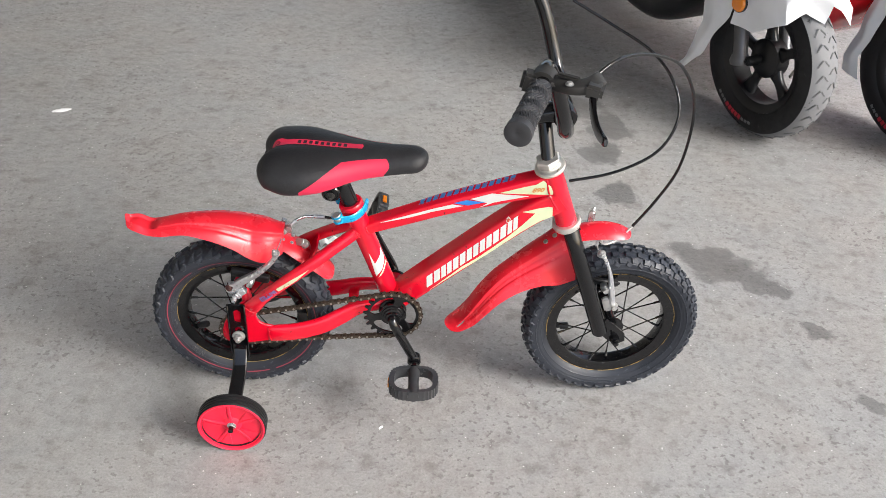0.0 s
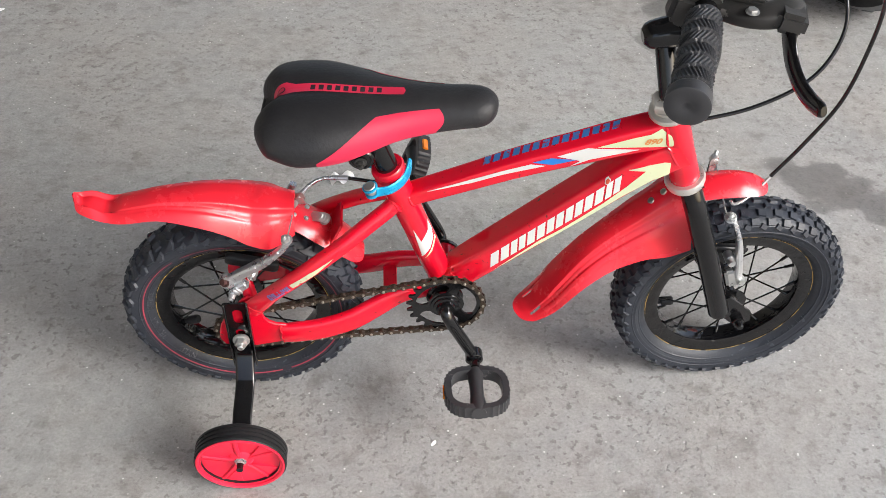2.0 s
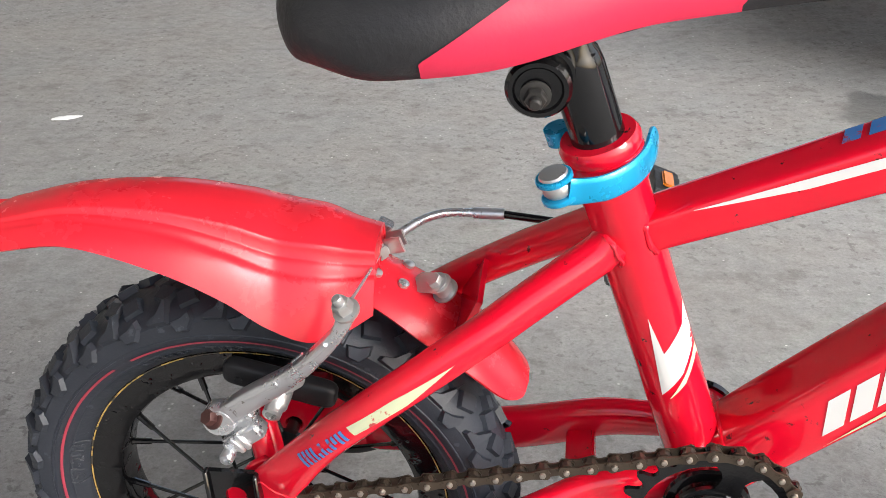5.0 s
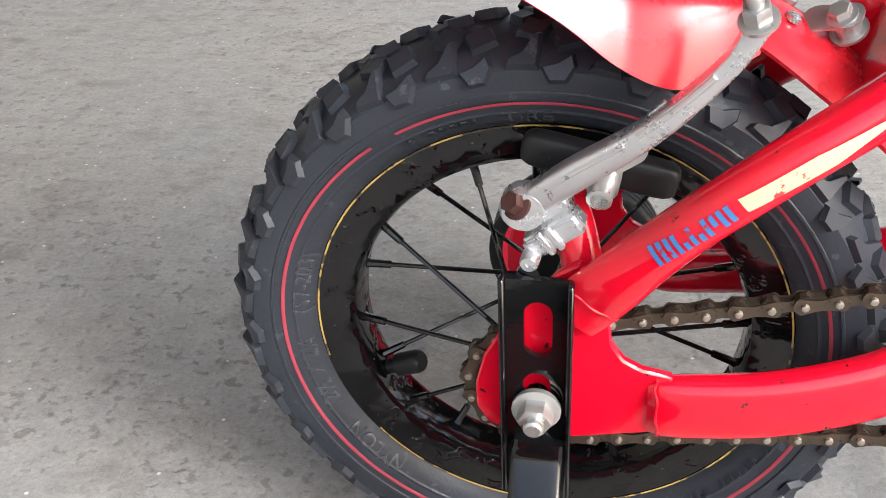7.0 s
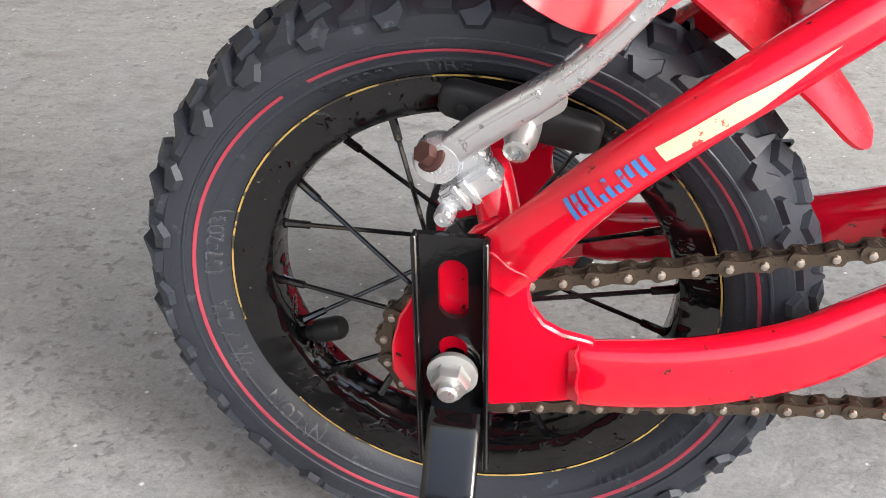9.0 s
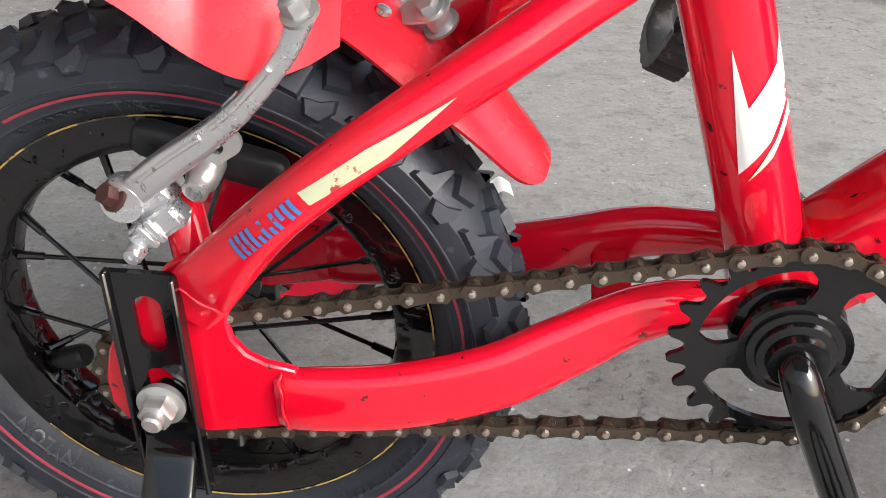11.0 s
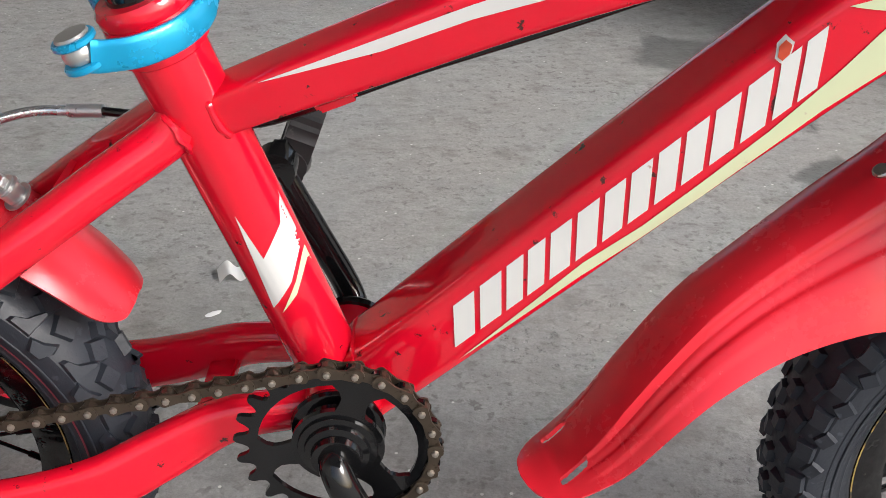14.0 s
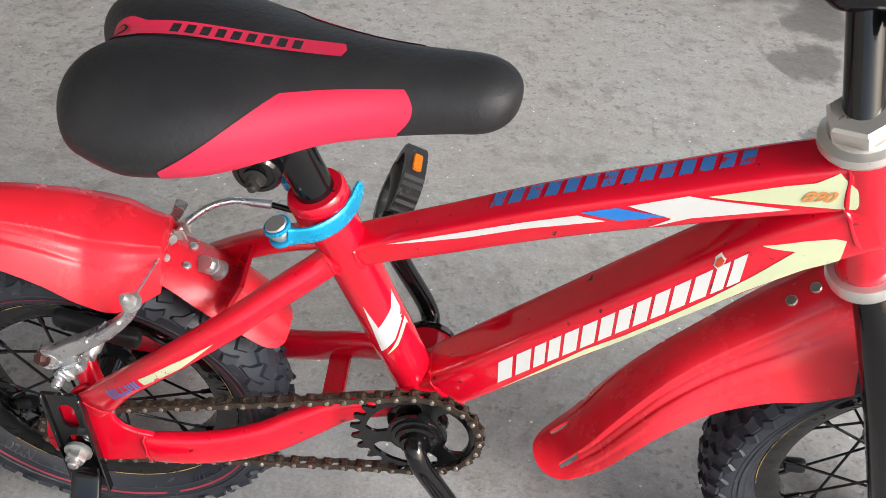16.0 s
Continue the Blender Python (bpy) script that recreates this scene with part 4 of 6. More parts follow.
def build_saddle():
    U, V = 160, 96
    ug = 0.5 - 0.5 * np.cos(np.linspace(0, np.pi, U))
    wk = np.interp(ug, [0, 0.02, 0.06, 0.12, 0.2, 0.3, 0.4, 0.5, 0.6, 0.7, 0.8, 0.9, 1], [0.044, 0.054, 0.064, 0.072, 0.0765, 0.0745, 0.066, 0.052, 0.040, 0.0320, 0.0280, 0.0265, 0.0255])
    top = np.interp(ug, [0, 0.03, 0.1, 0.25, 0.5, 0.7, 0.9, 1], [0.505, 0.513, 0.521, 0.525, 0.521, 0.521, 0.524, 0.522])
    drop = np.interp(ug, [0, 0.05, 0.2, 0.4, 0.6, 0.8, 1], [0.022, 0.031, 0.040, 0.036, 0.026, 0.023, 0.019])
    ker = np.exp(-np.linspace(-2, 2, 25) ** 2)
    ker /= ker.sum()
    wk, top, drop = (np.convolve(np.pad(q, 12, "edge"), ker, "valid") for q in (wk, top, drop))
    # both ends close in a round
    a, b = np.clip(ug / 0.085, 0, 1), np.clip((1 - ug) / 0.105, 0, 1)
    ra, rb = np.sqrt(1 - (1 - a) ** 2), (1 - (1 - b) ** 2.4) ** 0.47
    wk = np.maximum(wk * (0.45 + 0.55 * ra) * rb, 0.0015)
    base = top - drop * 0.75
    top = base + (top - base) * (0.30 + 0.70 * ra) * np.maximum(rb, 0.04) ** 0.8
    drop = drop * (0.30 + 0.70 * ra) * np.maximum(rb, 0.04) ** 0.8

    def surf(u, ph):
        w, t, d = (float(np.interp(u, ug, q)) for q in (wk, top, drop))
        y = w * math.copysign(abs(math.sin(ph)) ** 0.9, math.sin(ph))
        dip = 0.007 * math.exp(-((y / 0.016) ** 2)) * max(0, 1 - u * 1.5)
        x = 0.050 + 0.262 * u + 0.022 * (1 - u) ** 10 * math.exp(-((y / 0.020) ** 2))
        return Vector((x, y + FY, t - d * (1 - math.cos(ph)) - dip))

    bm = bmesh.new()
    grid = [[bm.verts.new(surf(u, -1.95 + 3.9 * j / V)) for j in range(V + 1)] for u in ug]
    for i in range(U - 1):
        for j in range(V):
            bm.faces.new((grid[i][j], grid[i + 1][j], grid[i + 1][j + 1], grid[i][j + 1]))
    for row in (grid[0], grid[-1]):
        bm.faces.new(row)
    for i in range(U - 1):
        bm.faces.new((grid[i][0], grid[i][V], grid[i + 1][V], grid[i + 1][0]))
    sad_bvh = BVHTree.FromBMesh(bm)
    sad = part("saddle", bm, VINYL, bike, "black saddle with red side panels and centre strip", angle=60, m=SADM)
    for s in (-1, 1):
        bm = bmesh.new()
        rows = []
        for j in range(37):
            ph = 0.72 + (1.93 - 0.72) * j / 36
            back = 0.184 - 0.060 * min(1.0, (ph - 0.72) / 1.0)
            front = 0.247 + 0.008 * math.sin(min(1.0, max(0.0, (ph - 0.6) / 1.2)) * math.pi)
            row = []
            for i in range(33):
                u = (back + (front - back) * i / 32 - 0.050) / 0.262
                p = surf(u, s * ph)
                n = (surf(u + 0.004, s * ph) - p).cross(surf(u, s * ph + 0.01) - p).normalized()
                row.append(bm.verts.new(p + (n if n.y * s + n.z * 0.2 > 0 else -n) * 0.0007))
            rows.append(row)
        for r0, r1 in zip(rows, rows[1:]):
            for i in range(32):
                bm.faces.new((r0[i], r0[i + 1], r1[i + 1], r1[i]))
        part("side_panel", bm, SADRED, sad, "red vinyl side panel", angle=80)
    strip = [(xx, yy + FY) for xx, yy in [(0.0700, -0.0085), (0.0670, 0.0), (0.0700, 0.0085), (0.0850, 0.0100), (0.0950, 0.0065), (0.211, 0.0058), (0.213, 0.0), (0.211, -0.0058), (0.0950, -0.0065), (0.0850, -0.0100)]]
    decal("centre_strip", strip, sad_bvh, SADRED, sad, along=(0, 0, -1), lift=0.0009, cuts=4)
    for i in range(9):
        x0 = 0.112 + i * 0.0088
        decal("print_bar", bar(x0, FY - 0.0040, 0.0052, 0.0078, (1, 0), (0, 1), 0.0), sad_bvh, VINYL, sad, along=(0, 0, -1), lift=0.0013)
    ringo = circle(0.0800, FY, 0.0050, 16)
    decal("print_ring", ringo, sad_bvh, VINYL, sad, along=(0, 0, -1), lift=0.0012)
    decal("print_dot", circle(0.0800, FY, 0.0036, 16), sad_bvh, SADRED, sad, along=(0, 0, -1), lift=0.0016)
    # rails and clamp under the saddle
    for s in (-1, 1):
        tube_part("saddle_rail", [(0.085, s * 0.030 + FY, 0.490), (0.110, s * 0.027 + FY, 0.482), (0.180, s * 0.024 + FY, 0.481), (0.215, s * 0.018 + FY, 0.488), (0.240, s * 0.010 + FY, 0.500)], 0.0034, mat=BLACK, n=10, m=FRM)
    bm = bmesh.new()
    lathe(bm, [(0.0135, -0.022), (0.0135, 0.022)], axis_matrix((0.1655, FY, 0.459), (0, 1, 0)), 20)
    clamp = part("saddle_clamp", bm, BLACK, bike, m=FRM)
    for s in (-1, 1):
        bm = bmesh.new()
        lathe(bm, [(0.0130, -0.004), (0.0142, -0.002), (0.0145, 0.002), (0.0130, 0.004), (0.0110, 0.004), (0.0100, 0.0030), (0.0050, 0.0030)], axis_matrix((0.1635, s * 0.0235 + FY, 0.455), (0, s, 0)), 28)
        part("clamp_cheek", bm, BLACK, clamp)
    bm = bmesh.new()
    bolt(bm, axis_matrix((0.1625, -0.0270 + FY, 0.4530), (0, -1, 0)), 0.0050, 0.006, 0.004)
    part("clamp_bolt", bm, LEVER, clamp)


build_saddle()


# ---------------------------------------------------------------- mudguards
def arch(bm, rows, n=18, p=2.0, ridge=0.0, per=6, thick=0.0022, start=0.10, rise=0.2, holes=(), edge=0.065, dish=0.0, fade=0.08, p_end=None, lip=0.0016, groove=0.0022):
    """A mudguard shell from rows of x, z of the crown, half-width and drop of the edges."""
    st = spline(rows, per)
    grid = []
    for i, (x, z, w, d) in enumerate(st):
        row = []
        for j in range(n + 1):
            v = -1 + 2 * j / n
            f = i / (len(st) - 1)
            g = max(0.0, (f - 0.55) / 0.45)
            zz = z - d * abs(v) ** (p if p_end is None else p + (p_end - p) * g * g * (3 - 2 * g))
            if ridge:
                k = min(1.0, max(0.0, (0.52 - abs(v)) / edge))
                q = min(1.0, max(0.0, (0.86 - abs(v)) / 0.05))
                zz += (ridge * k * k * (3 - 2 * k) + lip * q * q * (3 - 2 * q) - groove * math.exp(-(((abs(v) - 0.64) / 0.045) ** 2))) * min(1.0, max(0.0, i / len(st) - start) / rise) * min(1.0, (1 - i / len(st)) / fade if fade else 1.0)
            if dish:
                a = min(1.0, max(0.0, (f - 0.05) / 0.08)) * min(1.0, max(0.0, (0.36 - f) / 0.12))
                c = min(1.0, max(0.0, (0.66 - abs(v)) / 0.26))
                zz -= dish * a * a * (3 - 2 * a) * c * c * (3 - 2 * c)
            row.append(bm.verts.new((x, w * v, zz)))
        grid.append(row)
    for i in range(len(st) - 1):
        for j in range(n):
            q = (grid[i][j].co + grid[i + 1][j + 1].co) / 2
            if any(((q.x - hx) / a) ** 4 + ((q.y - hy) / b) ** 4 < 1 for hx, hy, a, b in holes):
                continue
            bm.faces.new((grid[i][j], grid[i + 1][j], grid[i + 1][j + 1], grid[i][j + 1]))
    for v in bm.verts:
        for hx, hy, a, b in holes:
            dx, dy = (v.co.x - hx) / a, (v.co.y - hy) / b
            if v.is_boundary and dx**4 + dy**4 < 6:
                f = (dx**4 + dy**4) ** 0.25
                v.co.x, v.co.y = hx + dx / f * a, hy + dy / f * b
    bmesh.ops.delete(bm, geom=[v for v in bm.verts if not v.link_faces], context="VERTS")
    front = [v.co.copy() for v in grid[-1]]
    bmesh.ops.recalc_face_normals(bm, faces=bm.faces)
    if sum(f.normal.z for f in bm.faces) < 0:
        bmesh.ops.reverse_faces(bm, faces=bm.faces)
    bmesh.ops.solidify(bm, geom=bm.faces[:], thickness=thick)
    return front


bm = bmesh.new()
guard_front = arch(bm, [(-0.1769, 0.3738, 0.0046, 0.0036), (-0.1734, 0.3704, 0.0149, 0.0119), (-0.1569, 0.3694, 0.0216, 0.0157), (-0.1369, 0.3593, 0.0232, 0.0119), (-0.1149, 0.3603, 0.0267, 0.0123), (-0.0749, 0.3662, 0.0297, 0.0136),
          (-0.0299, 0.3658, 0.0375, 0.0220), (0.0031, 0.3595, 0.0430, 0.0298), (0.0281, 0.3523, 0.0477, 0.0386), (0.0481, 0.3490, 0.0457, 0.0443), (0.0651, 0.3428, 0.0372, 0.0365), (0.0791, 0.3388, 0.0312, 0.0255)], n=96, p=2.4, ridge=0.0062, per=8, start=0.30, rise=0.35, edge=0.030, dish=0.0085, fade=0.0, p_end=3.0, lip=0.0, groove=0.0012)
# the guard sits a little askew, its tail swung towards the near side
for v in bm.verts:
    f = min(1.0, max(0.0, (0.03 - v.co.x) / 0.206))
    v.co += Vector((0.010, -0.020, 0.004)) * f + Vector((0, -0.013, 0.008)) * math.sin(math.pi * f)
rear_guard = part("rear_mudguard", bm, FENDER, bike, "red plastic rear mudguard with upturned tail", angle=50)
bm = bmesh.new()
plate(bm, [(q.y, q.z - 0.0006) for q in guard_front], 0.0022, [], Matrix(((0, 0, 1, guard_front[0].x - 0.0030), (1, 0, 0, 0), (0, 1, 0, 0), (0, 0, 0, 1))))
part("end_cap", bm, FENDER, rear_guard)
bm = bmesh.new()
arch(bm, [(0.045, 0.3320, 0.0200, 0.008), (0.075, 0.3275, 0.0250, 0.011), (0.105, 0.3110, 0.0300, 0.015), (0.130, 0.2900, 0.0305, 0.014), (0.147, 0.2710, 0.0270, 0.012), (0.156, 0.2595, 0.0180, 0.007), (0.1590, 0.2550, 0.006, 0.001)], n=20, p=2.0)
part("mudguard_flap", bm, FENDER, rear_guard, angle=50)
for x, z, y in ((0.0780, 0.3255, -0.009), (0.0920, 0.3190, -0.009), (0.0780, 0.3255, 0.010), (0.0920, 0.3190, 0.010)):
    bm = bmesh.new()
    lathe(bm, [(0.0032, -0.001), (0.0032, 0.0010), (0.0018, 0.0018)], axis_matrix((x, y, z), (0.45, 0, 0.9)), 12)
    part("rivet", bm, STEEL, rear_guard)
bm = bmesh.new()
RB = axis_matrix((0.1140, -0.005, 0.3125), (-0.45, -0.35, 0.80))
lathe(bm, [(0.0075, 0), (0.0075, 0.0012)], RB, 20)
lathe(bm, [(0.0052, 0.001), (0.0052, 0.008)], RB, 18)
plate(bm, rounded(-0.004, 0, 0.024, 0.012, 0.005), 0.0012, [], RB @ Matrix.Translation((0, 0, 0.008)) @ Matrix.Rotation(0.5, 4, "Z"))
bolt(bm, RB @ Matrix.Translation((0, 0, 0.0092)), 0.0045, 0.0045, 0.0)
part("mudguard_bolt", bm, STEEL, bike, "dull steel mudguard bolt")

GUARD = STEER @ Matrix.Translation((0.545, 0.0, 0.35)) @ Matrix.Rotation(radians(9.9), 4, "Z") @ Matrix.Translation((-0.545, 0.0, -0.35)) \
    @ Matrix.Translation((0.45, 0.0, 0.27)) @ Matrix.Rotation(radians(-4.3), 4, "X") @ Matrix.Translation((-0.45, 0.0173, -0.27))
bm = bmesh.new()
arch(bm, [(0.3455, 0.1752, 0.0030, 0.0004), (0.3475, 0.1756, 0.0115, 0.0012), (0.3522, 0.1768, 0.0190, 0.0026), (0.3585, 0.1796, 0.0245, 0.0042), (0.3672, 0.1846, 0.0284, 0.0060), (0.3872, 0.2045, 0.0335, 0.0127), (0.4092, 0.2342, 0.0368, 0.0194), (0.4322, 0.2600, 0.0371, 0.0266),
          (0.4622, 0.2835, 0.0375, 0.0342), (0.4972, 0.3080, 0.0423, 0.0475), (0.5272, 0.3290, 0.0446, 0.0690), (0.5522, 0.3480, 0.0531, 0.0750)], n=96, p=2.6, ridge=0.0066, per=9, start=0.38, rise=0.09, edge=0.036, holes=[(0.3680, s * 0.0160, 0.0066, 0.0026) for s in (-1, 1)])
guard_bvh = BVHTree.FromBMesh(bm)
front_guard = part("front_mudguard", bm, FENDER, bike, "red plastic front mudguard", angle=50, m=GUARD)
bm = bmesh.new()
arch(bm, [(0.548, 0.3560, 0.0230, 0.010), (0.575, 0.3640, 0.0245, 0.013), (0.605, 0.3660, 0.0245, 0.014), (0.630, 0.3600, 0.0220, 0.011), (0.643, 0.3530, 0.0150, 0.006), (0.648, 0.3490, 0.004, 0.001)], n=20)
part("mudguard_tip", bm, FENDER, front_guard, angle=50, m=GUARD.inverted() @ STEER)
for x, y in ((0.5120, -0.0085), (0.5270, -0.0085)):
    bm = bmesh.new()
    hit, nrm, _, _ = guard_bvh.ray_cast(Vector((x, y, 1.0)), Vector((0, 0, -1)))
    lathe(bm, [(0.0042, -0.001), (0.0042, 0.0008), (0.0034, 0.0016)], axis_matrix(hit, nrm if nrm.z > 0 else -nrm), 12)
    part("rivet", bm, PIN, front_guard)

# ---------------------------------------------------------------- fork and handlebar
bm = bmesh.new()
lathe(bm, [(0.0175, -0.008), (0.0225, -0.006), (0.0240, 0.0), (0.0225, 0.005), (0.0175, 0.006)], axis_matrix(HEAD_LO, S_AX), 32)
part("lower_headset_cup", bm, CUP, bike, "dull chrome headset cup", m=FRM)
bm = bmesh.new()
lathe(bm, [(0.0175, 0.0), (0.0230, 0.001), (0.0245, 0.004), (0.0235, 0.008), (0.0190, 0.010), (0.0190, 0.012)], axis_matrix(HEAD_UP - S_AX * 0.002, S_AX), 32)
hexnut(bm, axis_matrix(HEAD_UP + S_AX * 0.009, S_AX), 0.0200, 0.012)
part("upper_headset_cup", bm, CUP, bike, "dull chrome headset locknut", m=FRM)
bm = bmesh.new()
box(bm, (0.030, 0.066, 0.022), Matrix.Translation(Vector((0.5425, -0.006, 0.3720))) @ pose(0, 0, 0, 4, -19, 0), 0.0105, 4)
part("fork_crown", bm, BLACK, bike, m=STEER)
for s in (-1, 1):
    tube_part("fork_leg", [(0.5405, s * 0.0200 - 0.005, 0.3770), (0.5480, s * 0.0320 - 0.003, 0.3540), (0.5570, s * 0.0405, 0.3280), (0.577, s * 0.0490, 0.270), (0.604, s * 0.0520, 0.190), (0.608, s * 0.0520, 0.178)], 0.0135, mat=BLACK, n=20, m=STEER)
    bm = bmesh.new()
    plate(bm, [(0.600, 0.196), (0.618, 0.204), (0.634, 0.190), (0.652, 0.172), (0.654, 0.156), (0.642, 0.149), (0.626, 0.156), (0.606, 0.176)], 0.004, [circle(0.628, 0.178, 0.003, 10)], side(s * 0.0520 + 0.002))
    part("fork_dropout", bm, BLACK, bike, m=STEER)
    bm = bmesh.new()
    hexnut(bm, axis_matrix((WB, s * 0.054, R_AX), (0, s, 0)), 0.0085, 0.007)
    lathe(bm, [(0.0046, 0.0), (0.0046, 0.014), (0.0035, 0.0155)], axis_matrix((WB, s * 0.054, R_AX), (0, s, 0)), 14)
    part("front_axle_nut", bm, BLACK, bike, m=STEER)

lo_p, hi_p = FRM @ (HEAD_UP + S_AX * 0.012), STEER @ Vector((0.483, 0, 0.572))
tube_part("stem", [lo_p, lo_p.lerp(hi_p, 0.5), hi_p], 0.0110, mat=BLACK, n=24)
bm = bmesh.new()
st = spline([(0.4600, 0, 0.5700, 0.0080, 0.0070), (0.4660, 0, 0.5710, 0.0140, 0.0115), (0.4780, 0, 0.5730, 0.0165, 0.0135), (0.4950, 0, 0.5760, 0.0180, 0.0140), (0.5110, 0, 0.5780, 0.0200, 0.0160)], 5)
sweep(bm, st[:, :3], st[:, 3], st[:, 4], 24, 3.0)
lathe(bm, [(0.0165, -0.024), (0.0180, -0.021), (0.0180, 0.021), (0.0165, 0.024)], axis_matrix((0.5120, 0, 0.5770), (0, 1, 0)), 28)
clamp = part("stem_clamp", bm, BLACK, bike, "black handlebar stem with two clamp bolts", m=STEER)
for dy in (-0.012, 0.014):
    bm = bmesh.new()
    bolt(bm, axis_matrix((0.5000, dy, 0.5905), (-0.35, 0, 0.90)), 0.0048, 0.0060, 0.0030)
    part("clamp_bolt", bm, LEVER, clamp)
half_bar = [(0.512, 0.0, 0.577), (0.511, 0.032, 0.577), (0.507, 0.062, 0.581), (0.498, 0.090, 0.598), (0.490, 0.107, 0.630), (0.475, 0.122, 0.680), (0.460, 0.135, 0.714), (0.450, 0.152, 0.730), (0.437, 0.205, 0.732), (0.416, 0.257, 0.732), (0.396, 0.306, 0.732)]
full_bar = [(x, -y, z) for x, y, z in half_bar[:0:-1]] + [(x + 0.016 * min(1.0, y / 0.09), y, z) for x, y, z in half_bar]
tube_part("handlebar", full_bar, 0.0108, mat=BLACK, n=18, per=8, m=STEER, up=(1, 0, 0.2))


def build_grip(s):
    ex = 0.016 if s > 0 else 0.0
    a, b = Vector((0.4360 + ex, s * 0.208, 0.732)), Vector((0.3930 + ex, s * 0.3160, 0.7305))
    L = (b - a).length
    m = axis_matrix(a, b - a)
    bm = bmesh.new()
    # bands of slanting ribs, each band standing a little proud of the next, and a fat outer end
    NA, NL = 140, 132
    rows = []
    band = (L - 0.022) / 6
    for i in range(NL + 1):
        z = L * i / NL
        ring = []
        for k in range(NA):
            w = 2 * math.pi * k / NA
            r = 0.0136 if z < L - 0.016 else 0.0136 + 0.0036 * min(1.0, (z - L + 0.016) / 0.004)
            if 0.005 < z < L - 0.017:
                q = ((z - 0.005) / band + 0.10 * math.sin(2 * w)) % 1.0
                turn = 1 if int((z - 0.005) / band) % 2 else -1
                r += 0.0017 * q + (0.0010 if math.sin(28 * w + turn * z * 700) > 0.1 else 0.0) * (1 if q > 0.10 else 0)
            if i in (0, NL):
                r -= 0.0015
            ring.append(bm.verts.new(m @ Vector((r * math.cos(w), r * math.sin(w), z))))
        rows.append(ring)
    for r0, r1 in zip(rows, rows[1:]):
        for k in range(NA):
            bm.faces.new((r0[k], r0[(k + 1) % NA], r1[(k + 1) % NA], r1[k]))
    tip = bm.verts.new(m @ Vector((0, 0, L - 0.0035)))
    mid = [bm.verts.new(m @ Vector((0.0045 * math.cos(2 * math.pi * k / NA), 0.0045 * math.sin(2 * math.pi * k / NA), L))) for k in range(NA)]
    for k in range(NA):
        j = (k + 1) % NA
        bm.faces.new((rows[-1][k], rows[-1][j], mid[j], mid[k]))
        bm.faces.new((mid[k], mid[j], tip))
    bm.faces.new(rows[0][::-1])
    part("grip", bm, GRIP, bike, "black ribbed rubber grip", m=STEER)
    # brake lever: clamp, bracket, blade
    bm = bmesh.new()
    mc = axis_matrix((0.442 + ex, s * 0.186, 0.731), b - a)
    lathe(bm, [(0.0115, -0.012), (0.0170, -0.011), (0.0170, 0.011), (0.0115, 0.012)], mc, 24)
    box(bm, (0.024, 0.022, 0.026), Matrix.Translation((0.425 + ex, s * 0.186, 0.730)) @ pose(0, 0, 0, 0, 10, s * 12), 0.004, 2)
    body = [(0.448 + ex, s * 0.192, 0.734, 0.011, 0.006), (0.466 + ex, s * 0.212, 0.737, 0.012, 0.006), (0.484 + ex, s * 0.220, 0.740, 0.012, 0.007), (0.500 + ex, s * 0.214, 0.740, 0.011, 0.008), (0.508 + ex, s * 0.198, 0.736, 0.010, 0.009), (0.512 + ex, s * 0.180, 0.730, 0.006, 0.006)]
    st = spline(body, 5)
    sweep(bm, st[:, :3], st[:, 3], st[:, 4], 16, 5.0, (0, 1, 0))
    box(bm, (0.024, 0.044, 0.017), Matrix.Translation((0.501 + ex, s * 0.219, 0.738)) @ pose(0, 0, 0, s * 10, 8, s * 20), 0.004, 2)
    box(bm, (0.030, 0.009, 0.006), Matrix.Translation((0.470 + ex, s * 0.204, 0.745)) @ pose(0, 0, 0, 0, 0, s * 30), 0.002, 2)
    box(bm, (0.012, 0.014, 0.022), Matrix.Translation((0.430 + ex, s * 0.176, 0.716)) @ pose(0, 0, 0, 0, 25, s * 12), 0.003, 2)
    lever = part("brake_lever", bm, LEVER, bike, "black brake lever with bare metal wear", m=STEER)
    bm = bmesh.new()
    blade = [(0.498 + ex, s * 0.222, 0.738, 0.0050, 0.0070), (0.496 + ex, s * 0.239, 0.728, 0.0042, 0.0092), (0.4965 + ex, s * 0.254, 0.716, 0.0038, 0.0092), (0.4980 + ex, s * 0.273, 0.710, 0.0036, 0.0082), (0.4995 + ex, s * 0.292, 0.7105, 0.0036, 0.0074), (0.500 + ex, s * 0.308, 0.715, 0.0036, 0.0062), (0.500 + ex, s * 0.3130, 0.7170, 0.0024, 0.0038)]
    st = spline(blade, 6)
    sweep(bm, st[:, :3], st[:, 3], st[:, 4], 14, 2.6, (1, 0, 0))
    part("lever_blade", bm, BLACK, lever, "black lever blade")
    bm = bmesh.new()
    bolt(bm, axis_matrix((0.468 + ex, s * 0.221, 0.7445), (0, 0, 1)), 0.0042, 0.003)
    part("lever_screw", bm, STEEL, lever)
    bm = bmesh.new()
    lathe(bm, [(0.0052, 0), (0.0052, 0.008), (0.0040, 0.012)], axis_matrix((0.511 + ex, s * 0.182, 0.730), (0.25, -s, 0.15)), 14)
    part("cable_adjuster", bm, STEEL, lever)
    return lever


for s in (-1, 1):
    build_grip(s)

